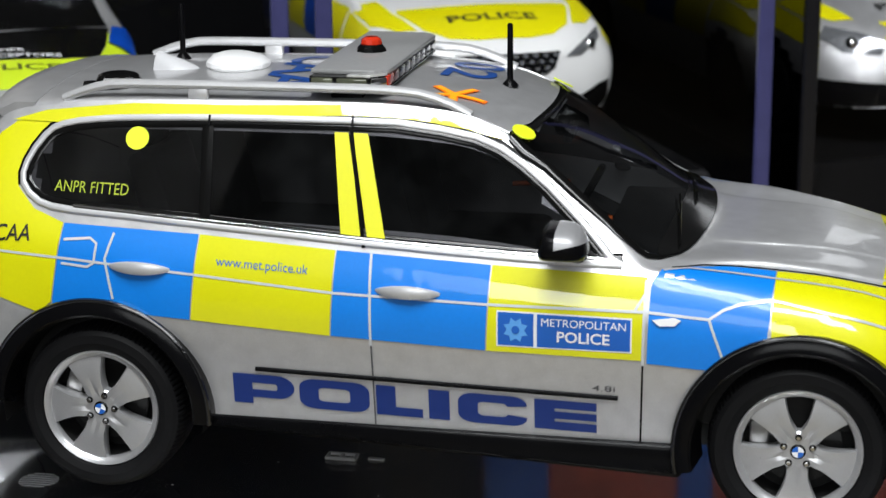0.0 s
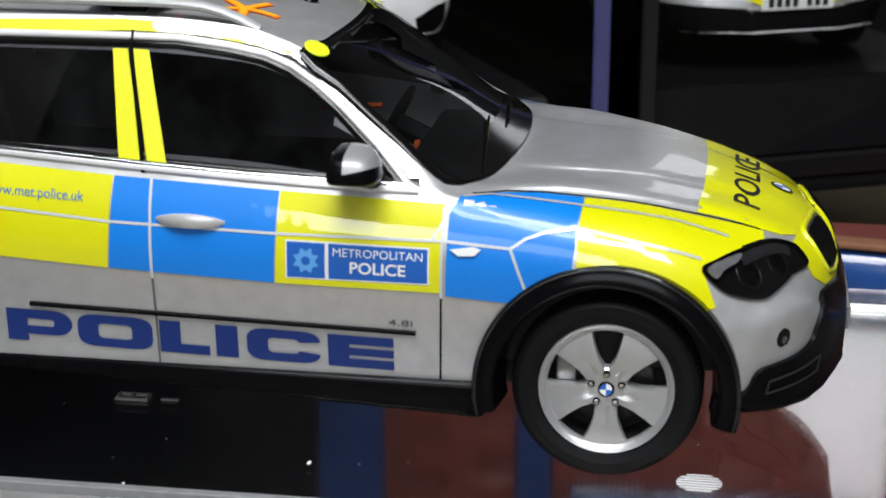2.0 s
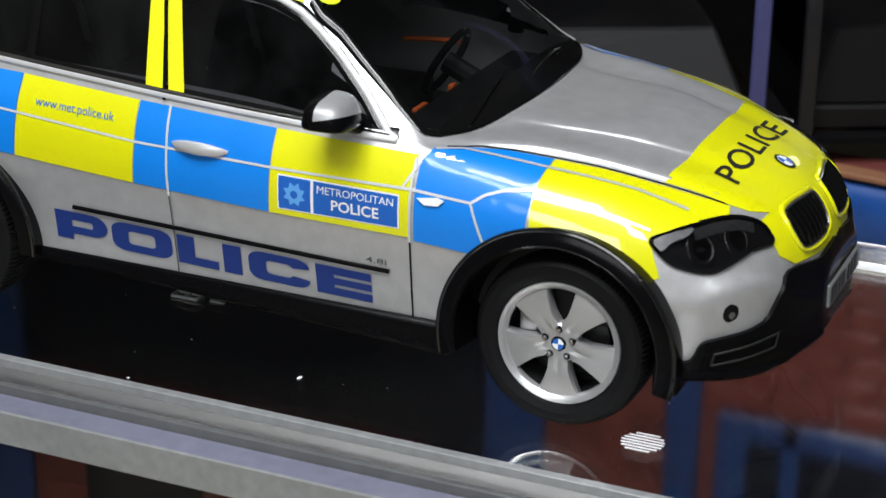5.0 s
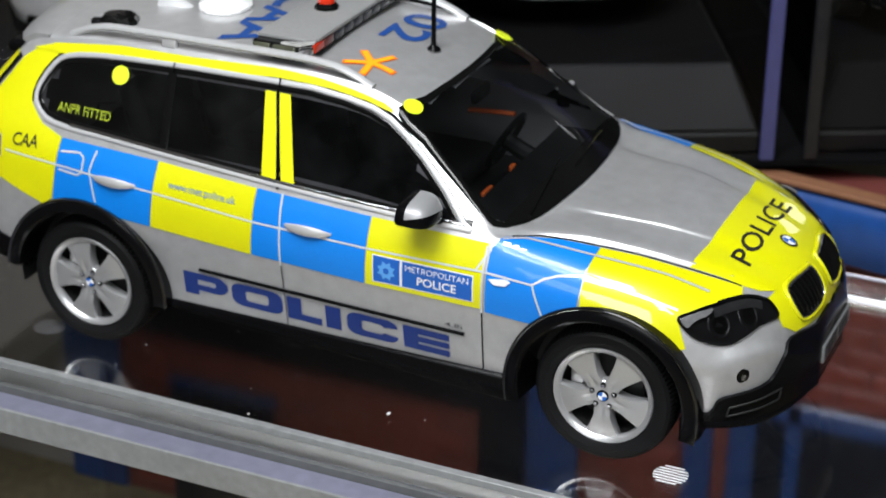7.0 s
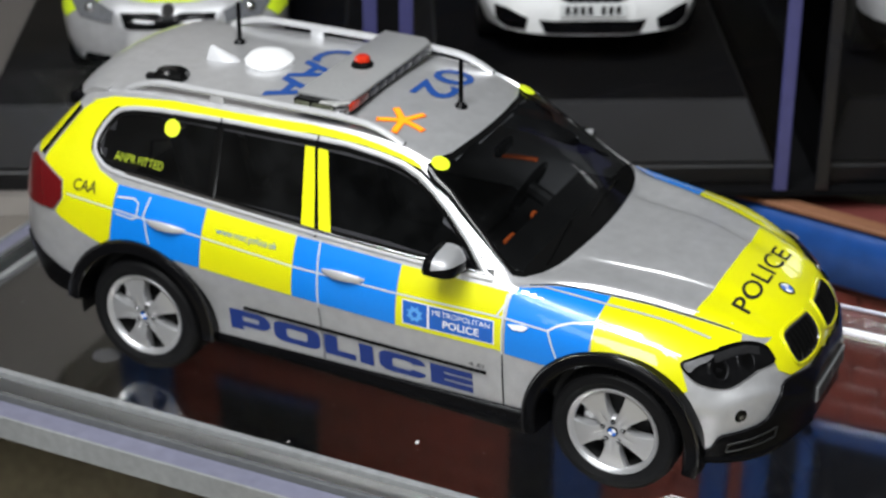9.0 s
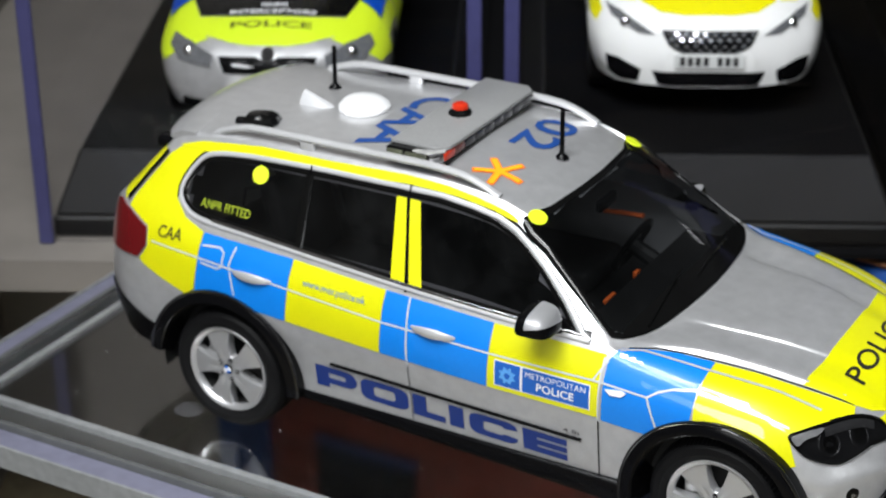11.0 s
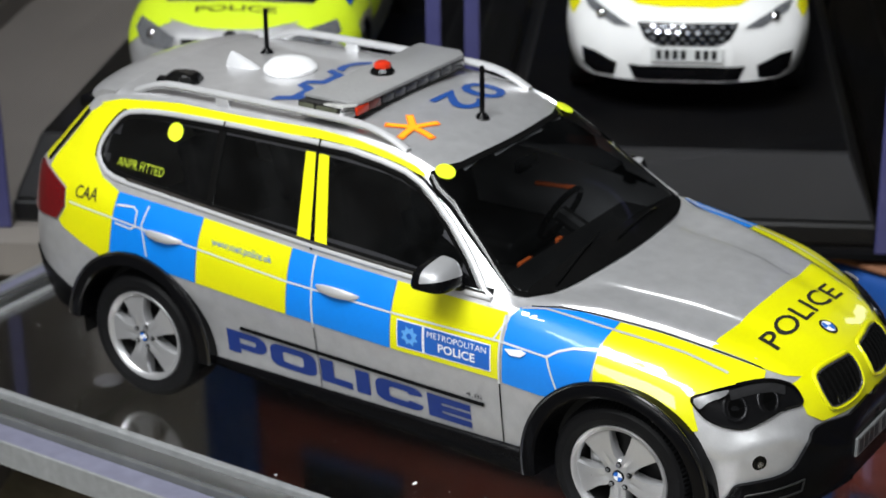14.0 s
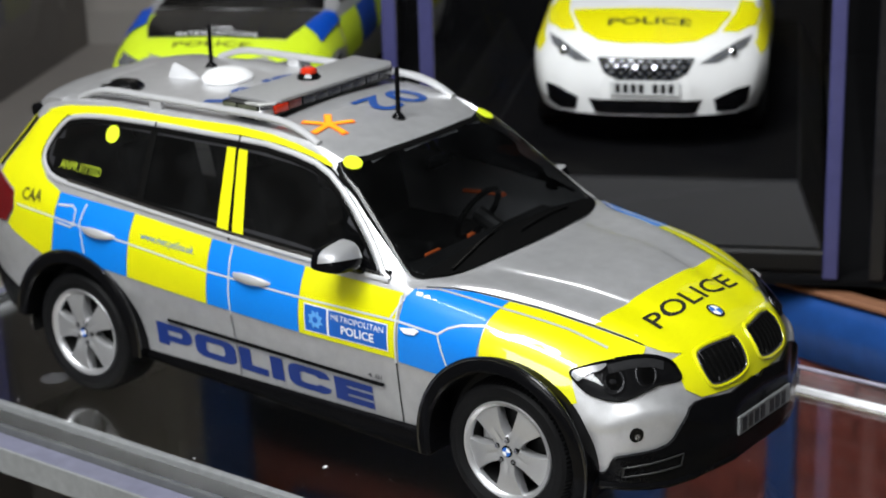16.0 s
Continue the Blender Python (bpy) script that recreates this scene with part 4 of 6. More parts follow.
# ---- bonnet and nose
BAR_SMOKE = surface("bowl_smoke", (0.30, 0.30, 0.31), 0.22, 0.9, 0.6, 0.3, 500)
BONNET = [(1.775, -0.585), (1.795, -0.3), (1.80, 0.0), (1.795, 0.3), (1.775, 0.585), (1.92, 0.55), (2.03, 0.525), (2.10, 0.49), (2.15, 0.44), (2.19, 0.36), (2.215, 0.25), (2.23, 0.1), (2.23, -0.1), (2.215, -0.25), (2.19, -0.36), (2.15, -0.44), (2.10, -0.49), (2.03, -0.525), (1.92, -0.55)]
part("bonnet_panel", sheet(TOP, BONNET, 0.004, 0.05), YELLOW, car, "yellow bonnet film")
NOSE = [(-0.50, 0.86), (-0.40, 0.885), (-0.2, 0.893), (0.0, 0.893), (0.2, 0.893), (0.40, 0.885), (0.50, 0.86), (0.50, 0.735), (0.43, 0.685), (0.2, 0.675), (0.0, 0.675), (-0.2, 0.675), (-0.43, 0.685), (-0.50, 0.735)]
part("nose_panel", sheet(FRONT, NOSE, 0.0045, 0.04), YELLOW, car, "yellow film round the grilles")
part("lettering", word_on(TOP, "POLICE", (1.964, 0.010), 0.78, 0.108, 0.0065, 90, 0.010), BLACK_PRINT, car, "black bonnet lettering POLICE")
for radius, lift, mt in ((0.046, 0.008, BLACK_PRINT), (0.034, 0.0095, WHITE_PRINT)):
    part("badge", sheet(TOP, [(2.106 + radius * math.cos(2 * math.pi * k / 24), radius * math.sin(2 * math.pi * k / 24)) for k in range(24)], lift, 0.2), mt, car, "small round badge")
for q in (0, 2):
    part("badge", sheet(TOP, [(2.106, 0)] + [(2.106 + 0.032 * math.cos(math.pi / 2 * (q + k / 6)), 0.032 * math.sin(math.pi / 2 * (q + k / 6))) for k in range(7)], 0.0105, 0.2), SIGN_BLUE, car)
for sgn in (-1, 1):
    kid = smooth_outline([(sgn * 0.050, 0.868), (sgn * 0.12, 0.880), (sgn * 0.25, 0.882), (sgn * 0.350, 0.868), (sgn * 0.385, 0.825), (sgn * 0.375, 0.745), (sgn * 0.335, 0.712), (sgn * 0.20, 0.705), (sgn * 0.085, 0.722), (sgn * 0.050, 0.765)], 4)
    part("grille", sheet(FRONT, kid, 0.008, 0.05), BLACK_GLOSS, car, "black kidney grille")
    part("grille_frame", ribbon(FRONT, kid + kid[:1], 0.018, 0.006, 0.03, 0.012), YELLOW, car, "yellow grille surround")
    part("grille_lip", ribbon(FRONT, shrink(kid, 0.012) + shrink(kid, 0.012)[:1], 0.010, 0.007, 0.03, 0.008), BAR_SMOKE, car, "dark bright grille lip")
    for k in range(7):
        y = sgn * (0.10 + 0.04 * k)
        part("slat", ribbon(FRONT, [(y, 0.728 if 0 < k < 6 else 0.75), (y + sgn * 0.006, 0.80), (y, 0.862)], 0.014, 0.010, 0.03, 0.012), BLACK_GLOSS, car)
    view = CORNER if sgn < 0 else CORNER_FAR

    def cn(x, y, z):
        return (0.7071 * (x + y), z)

    lamp = smooth_outline([cn(1.81, -0.857, 0.853), cn(1.86, -0.81, 0.872), cn(1.928, -0.728, 0.886), cn(2.052, -0.576, 0.889), cn(2.14, -0.50, 0.861), cn(2.185, -0.49, 0.815), cn(2.198, -0.505, 0.785), cn(2.15, -0.598, 0.779), cn(2.102, -0.72, 0.746), cn(2.041, -0.794, 0.726), cn(1.925, -0.85, 0.755), cn(1.855, -0.864, 0.803)], 4)
    head = part("headlamp", sheet(view, lamp, 0.005, 0.03), LAMP_DARK, car, "smoked headlamp with clear cover")
    # silver patch painted as the glare on the outer corner of the cover
    corner = smooth_outline([cn(1.822, -0.856, 0.848), cn(1.862, -0.812, 0.864), cn(1.935, -0.745, 0.872), cn(1.930, -0.775, 0.852), cn(1.892, -0.835, 0.836), cn(1.858, -0.861, 0.812)], 4)
    part("lamp_glare", sheet(view, corner, 0.036, 0.02, 0.014), LAMP_GLARE, head, "silver patch for the glare on the lamp corner")
    # a shallow smoked bowl round each sunken lens
    for lx, ly, lz, lr in ((2.085, -0.615, 0.822, 0.050), (1.985, -0.752, 0.812, 0.054)):
        ring = [(cn(lx, ly, lz)[0] + lr * math.cos(2 * math.pi * k / 20), lz + lr * math.sin(2 * math.pi * k / 20)) for k in range(20)]
        part("lamp_bowl", ribbon(view, ring + ring[:1], 0.020, 0.0055, 0.05, 0.003), LAMP_DARK, head, "dark smoked lamp ring")
        part("lamp_lens", sheet(view, [((u - cn(lx, ly, lz)[0]) * 0.7 + cn(lx, ly, lz)[0], (v - lz) * 0.7 + lz) for u, v in ring], 0.0065, 0.2), BLACK_GLOSS, head, "dark round projector lens")
    # grey strip painted as the reflection along the top of the lens
    brow = [cn(1.950, -0.745, 0.858), cn(2.010, -0.660, 0.868), cn(2.075, -0.575, 0.866), cn(2.125, -0.530, 0.846)]
    part("lamp_sheen", ribbon(view, brow, 0.034, 0.007, 0.03, 0.004), LAMP_SHEEN, head, "grey strip for the reflection across the lamp top")
    glass = sheet(view, shrink(lamp, 0.006), 0.022, 0.03, 0.016)
    pane = part("lamp_cover", glass, LAMP_GLASS, head, "clear glossy lamp cover")
    pane.visible_shadow = False
    part("lamp_gap", ribbon(view, lamp[9:29], 0.015, 0.009, 0.03), BLACK_GLOSS, head)
    part("lamp_seal", ribbon(view, lamp + lamp[:1], 0.008, 0.010, 0.03, 0.010), BLACK_GLOSS, head)
    # bumper: black skirt, slot and fog lamp
    skirt = [cn(1.90, -0.87, 0.30), cn(1.905, -0.87, 0.365), cn(1.99, -0.835, 0.372), cn(2.03, -0.82, 0.45), cn(2.10, -0.77, 0.47), cn(2.215, -0.635, 0.505), cn(2.245, -0.56, 0.60), cn(2.27, -0.47, 0.675), cn(2.34, -0.25, 0.66), cn(2.36, 0.0, 0.655), cn(2.36, 0.0, 0.33), cn(2.29, -0.48, 0.305), cn(2.15, -0.70, 0.29)]
    part("front_skirt", sheet(view, smooth_outline(skirt, 3), 0.020, 0.02, 0.03), BLACK_PLASTIC, car, "black front bumper skirt")
    slot = [cn(2.06, -0.79, 0.355), cn(2.25, -0.58, 0.385), cn(2.255, -0.57, 0.445), cn(2.07, -0.79, 0.405)]
    part("intake", ribbon(view, slot + slot[:1], 0.010, 0.023, 0.02, 0.005), BARREL, car, "slotted lower intake")
    part("skirt_edge", tube([(x, sgn * (SILL[0](x) + 0.008), SILL[1](x) - 0.008) for x in (1.92, 2.0, 2.08, 2.16, 2.22, 2.28, 2.33, 2.362)], 0.026, 8), BLACK_PLASTIC, car)
    fog = [(cn(2.117, -0.758, 0.571)[0] + 0.035 * math.cos(2 * math.pi * k / 20), 0.571 + 0.040 * math.sin(2 * math.pi * k / 20)) for k in range(20)]
    part("fog_lamp", sheet(view, fog, 0.003, 0.2), BLACK_GLOSS, car, "recessed round fog lamp")
    part("fog_ring", ribbon(view, fog + fog[:1], 0.008, 0.002, 0.02, 0.001), SILVER, car)
    part("fog_bulb", sheet(view, [(cn(2.117, -0.758, 0.571)[0] + 0.004 + 0.014 * math.cos(2 * math.pi * k / 12), 0.562 + 0.016 * math.sin(2 * math.pi * k / 12)) for k in range(12)], 0.006, 0.2), BAR_SMOKE, car, "small dull fog lamp bulb")
for sgn in (-1, 1):
    part("arch_flap", box((1.865, min(sgn * 0.74, sgn * 0.925), 0.24), (1.975, max(sgn * 0.74, sgn * 0.925), 0.362), 0.02, 2), BLACK_PLASTIC, car, "black flap below the bumper")
part("lower_intake", box((2.25, -0.26, 0.30), (2.372, 0.26, 0.39), 0.02), BLACK_PLASTIC, car)
plate = box((2.386, -0.262, 0.447), (2.402, 0.262, 0.545), 0.004, 1)
# white plate greyed down, its weaker light is in the colour
part("number_plate", plate, surface("plate_dimmed", (0.14, 0.145, 0.145), 0.4, 0, 0.2, 0.1, 900), car, "white number plate with dark bars")
for k in range(7):
    y = -0.215 + 0.062 * k + (0.03 if k > 3 else 0)
    part("plate_bar", box((2.402, y - 0.020, 0.462), (2.405, y + 0.020, 0.530)), BLACK_PRINT, car, smooth=False)

# ---- roof gear
sp = bmesh.new()
rows = []
for k in range(21):
    y = -0.63 + 1.26 * k / 20
    e = 1 - (abs(y) / 0.63) ** 4
    fx, rx = -1.86, -2.04 - 0.09 * e ** 0.5 * (1 - 0.25 * (y / 0.63) ** 2)
    zt = TOP.place(-1.86, max(-0.60, min(0.60, y)), 0).z
    rows.append([sp.verts.new(p) for p in ((fx, y, zt + 0.002), ((fx + rx) / 2, y, zt + 0.002), (rx + 0.02, y, zt - 0.028), (rx, y, zt - 0.045), (rx + 0.02, y, zt - 0.065), (fx - 0.04, y, zt - 0.06))])
for a, b in zip(rows, rows[1:]):
    for k in range(6):
        sp.faces.new((a[k], a[(k + 1) % 6], b[(k + 1) % 6], b[k]))
sp.faces.new(rows[0]), sp.faces.new(rows[-1])
part("spoiler", sp, SILVER, car, "silver roof spoiler")
part("spoiler_lip", box((-2.165, -0.612, 1.505), (-2.00, 0.612, 1.580), 0.025, 3), BLACK_PLASTIC, car)
part("lettering", word_on(TOP, "CAA", (-0.80, -0.02), 0.82, 0.28, 0.005, -90, 0.018), ROOF_BLUE, car, "blue roof code")
part("lettering", word_on(TOP, "02", (-0.07, 0.20), 0.47, 0.24, 0.005, -90, 0.014), ROOF_BLUE, car, "blue roof code")
for mt, ln, wd, lift in ((ORANGE, 0.074, 0.022, 0.006), (STAR_CORE, 0.068, 0.015, 0.008)):
    star = bmesh.new()
    for k in range(5):
        m = Matrix.Translation((-0.055, -0.372, 0)) @ Matrix.Rotation(radians(60 + 72 * k), 4, "Z")
        bmesh.ops.create_grid(star, x_segments=3, y_segments=1, size=1, matrix=m @ Matrix.Translation((ln, 0, 0)) @ Matrix.Diagonal((ln, wd, 1, 1)))
    lay(star, TOP, lift)
    part("roof_mark", star, mt, car, "orange star mark")


def slab_of(outline, lo, hi, bevel=0.0):
    """A flat solid of the given plan outline."""
    bm = bmesh.new()
    bottom = bm.faces.new([bm.verts.new((x, y, lo)) for x, y in outline])
    up_geom = bmesh.ops.extrude_face_region(bm, geom=[bottom])
    bmesh.ops.translate(bm, vec=(0, 0, hi - lo), verts=[g for g in up_geom["geom"] if isinstance(g, bmesh.types.BMVert)])
    if bevel:
        bmesh.ops.bevel(bm, geom=[e for e in bm.edges], offset=bevel, segments=2, affect="EDGES", profile=0.5)
    return bm


BAR = [(-0.655, -0.57), (-0.655, 0.57), (-0.375, 0.57), (-0.315, 0.505), (-0.315, -0.505), (-0.375, -0.57)]
LID = [(-0.655, -0.50), (-0.655, 0.57), (-0.375, 0.57), (-0.315, 0.505), (-0.315, -0.45), (-0.375, -0.50)]
BAR_IN = [(x + (0.012 if x < -0.5 else -0.012), y * 0.985) for x, y in BAR]
BAR_GREY = surface("bar_grey", (0.30, 0.30, 0.30), 0.38, 0.2, 0.1, 0.1, 900, 0.05)
BAR_CLEAR = surface("bar_clear", (0.72, 0.72, 0.70), 0.14, 0.5, 0.8, 0.3, 420)
BAR_END = surface("bar_end_smoke", (0.085, 0.09, 0.062), 0.12, 0.3, 0.8, 0.5, 420)
part("light_bar", slab_of(LID, 1.793, 1.815, 0.007), BAR_GREY, car, "grey roof light bar")
part("bar_body", slab_of(BAR_IN, 1.742, 1.794), BLACK_GLOSS, car, "dark smoked lens band", smooth=False)
part("bar_base", slab_of(BAR, 1.733, 1.744, 0.004), BLACK_GLOSS, car)
part("bar_cap", slab_of([(-0.480, -0.567), (-0.470, -0.535), (-0.378, -0.510), (-0.322, -0.462), (-0.318, -0.500), (-0.378, -0.567)], 1.794, 1.806, 0.004), BAR_CLEAR, car, "clear moulded cap at the bar end")
for s_y in (-1, 1):
    part("bar_end", box((-0.635, -0.012, 1.746), (-0.54, 0.012, 1.790), 0.008, 2, Matrix.Translation((0, s_y * 0.562, 0))), BAR_END, car, "smoky clear moulded bar end")
    part("bar_end", box((-0.525, -0.012, 1.746), (-0.39, 0.012, 1.790), 0.008, 2, Matrix.Translation((0, s_y * 0.562, 0))), BAR_END, car, "smoky clear moulded bar end")
    part("bar_corner", box((-0.040, -0.010, 1.746), (0.040, 0.010, 1.790), 0.008, 2, Matrix.Translation((-0.348, s_y * 0.535, 0)) @ pose(0, 0, 0, 0, 0, -s_y * 47)), CHROME, car, "bright bar corner")
    part("red_lens", box((-0.332, -0.055, 1.746), (-0.314, 0.055, 1.791), 0.006, 2, Matrix.Translation((0, s_y * 0.445, 0))), RED_LENS if s_y < 0 else GREY_LENS, car, "red front lens" if s_y < 0 else "smoked front lens")
    part("red_lens", box((-0.332, -0.050, 1.746), (-0.314, 0.050, 1.791), 0.006, 2, Matrix.Translation((0, s_y * 0.333, 0))), surface("dull_red_lens", (0.16, 0.05, 0.045), 0.12, 0.3, 0.6, 0.4, 500) if s_y < 0 else GREY_LENS, car, "dull red front lens" if s_y < 0 else "smoked front lens")
for k in range(5):
    y = -0.216 + 0.108 * k
    part("bar_lens", box((-0.332, y - 0.050, 1.746), (-0.314, y + 0.050, 1.791), 0.006, 2), GREY_LENS, car)
for y in (-0.48, 0.48):
    part("bar_foot", box((-0.56, y - 0.05, 1.68), (-0.42, y + 0.05, 1.745), 0.01), BLACK_PLASTIC, car)
part("beacon", lathe([(0.0, 1.880), (0.028, 1.879), (0.046, 1.868), (0.050, 1.850), (0.046, 1.843)], 10, "z", (-0.505, 0, 0)), RED_LENS, car, "red beacon dome", crease=20)
part("beacon_base", lathe([(0.050, 1.846), (0.066, 1.828), (0.070, 1.812)], 10, "z", (-0.505, 0, 0)), BLACK_GLOSS, car, "dark faceted beacon base", crease=20)
zr = ROOF_TOP[1]
dome = lathe([(0.0, 0.066), (0.085, 0.064), (0.128, 0.052), (0.158, 0.028), (0.160, 0.012), (0.150, 0.0), (0.0, -0.01)], 14, "z")
for v in dome.verts:
    v.co = Vector((-1.13 + v.co.x * 0.92, v.co.y, zr(-1.13) - 0.002 + v.co.z * (1.0 - 0.9 * v.co.x)))
part("aerial_dome", dome, WHITE_PLASTIC, car, "white roof aerial dome", crease=24)
fin = bmesh.new()
rows = []
for k in range(9):
    t = k / 8
    x, high, half = -1.49 + 0.20 * t, 0.082 * (1 - t) ** 0.8 + 0.004, 0.062 * math.sqrt(max(0.02, 1 - (2 * t - 0.7) ** 2 / 1.7))
    rows.append([fin.verts.new((x - (0.0 if t else 0.012 * math.cos(a)), -0.06 - half * math.cos(a) * (1 - 0.45 * math.sin(a)), zr(x) - 0.008 + high * math.sin(a))) for a in (math.pi * j / 10 for j in range(11))])
for a, b in zip(rows, rows[1:]):
    for k in range(10):
        fin.faces.new((a[k], a[k + 1], b[k + 1], b[k]))
fin.faces.new(rows[0]), fin.faces.new(rows[-1])
part("aerial_fin", fin, surface("fin_pale", (0.48, 0.48, 0.49), 0.4, 0, 0.2, 0.04, 900), car, "small pale aerial fin")
blob = bmesh.new()
bmesh.ops.create_uvsphere(blob, u_segments=10, v_segments=8, radius=1)
for v in blob.verts:
    v.co = Vector([math.copysign(abs(c) ** 0.7, c) for c in v.co])
    v.co = Vector((0.105 * v.co.x * (1 - 0.15 * v.co.z), 0.085 * v.co.y * (1 - 0.2 * v.co.z), 0.030 + 0.042 * v.co.z))
blob.transform(Matrix.Translation((-1.56, -0.40, zr(-1.56) - 0.028)) @ pose(0, 0, 0, 0, 0, 20))
part("roof_sensor", blob, BLACK_GLOSS, car, "black faceted roof sensor box", crease=12)
part("sensor_lug", box((-0.155, -0.03, 0), (-0.07, 0.03, 0.03), 0.010, 2, Matrix.Translation((-1.56, -0.40, zr(-1.56) - 0.028)) @ pose(0, 0, 0, 0, 0, 20)), BLACK_PLASTIC, car)
for ax, ay, ln in ((0.127, 0.0, 0.27), (-1.47, 0.22, 0.25)):
    b = TOP.place(ax, ay, 0)
    rod = lathe([(0.040, 0.0), (0.030, 0.015), (0.014, 0.03), (0.013, ln), (0.010, ln + 0.01)], 12, "z", b)
    part("aerial", rod, BLACK_PLASTIC, car, "short black rod aerial")

# ---- cabin
for sgn in (-1, 1):
    for x, w in ((-0.05, 0.25), (-1.0, 0.27)):
        seat = join(box((x - 0.25, sgn * 0.36 - w, 0.80), (x + 0.30, sgn * 0.36 + w, 0.95), 0.05, 3),
                    box((-0.07, -w, 0), (0.07, w, 0.58), 0.05, 3, Matrix.Translation((x - 0.27, sgn * 0.36, 0.88)) @ pose(0, 0, 0, 0, -14, 0)),
                    box((-0.05, -0.12, 0), (0.05, 0.12, 0.16), 0.04, 3, Matrix.Translation((x - 0.42, sgn * 0.36, 1.43)) @ pose(0, 0, 0, 0, -12, 0)))
        part("seat", seat, DARK_IN, car, "black cabin seat")
part("dashboard", box((0.585, -0.70, 0.80), (0.95, 0.70, 1.078), 0.02, 3), DARK_IN, car, "black dashboard")
wheel_ring = lathe([(0.165 + 0.018 * math.cos(a), 0.018 * math.sin(a)) for a in (2 * math.pi * k / 8 for k in range(8))], 28, "z", closed=True)
wheel_ring.transform(Matrix.Translation((0.43, 0.30, 1.10)) @ pose(0, 0, 0, 0, -62, 0))
part("steering_wheel", wheel_ring, BLACK_GLOSS, car, "black steering wheel")
part("steering_column", tube([(0.43, 0.30, 1.10), (0.60, 0.30, 1.02)], 0.05, 10), DARK_IN, car)
part("dash_trim", box((0.566, -0.37, 1.058), (0.590, -0.25, 1.080), 0.005, 2), DULL_ORANGE, car, "orange dashboard trim strip")
part("dash_trim", box((0.566, 0.01, 1.05), (0.590, 0.06, 1.084), 0.005, 2), DULL_ORANGE, car, "orange dashboard trim strip")
part("door_trim", tube([(0.02, 0.725, 1.055), (0.16, 0.735, 1.065), (0.30, 0.735, 1.072)], 0.022, 8, 0.6), DULL_ORANGE, car, "orange door trim strip")
part("rear_mirror", box((0.38, -0.10, 1.44), (0.42, 0.10, 1.51), 0.015, 2), BLACK_PLASTIC, car)

# ---- wheels
CALIPER = surface("caliper_grey", (0.35, 0.35, 0.35), 0.35, 0.7, 0, 0.1, 1500)


SPOKE = pchip([(0.04, 0.034), (0.08, 0.045), (0.11, 0.046), (0.15, 0.058), (0.19, 0.074), (0.215, 0.086), (0.235, 0.100), (0.255, 0.116)])


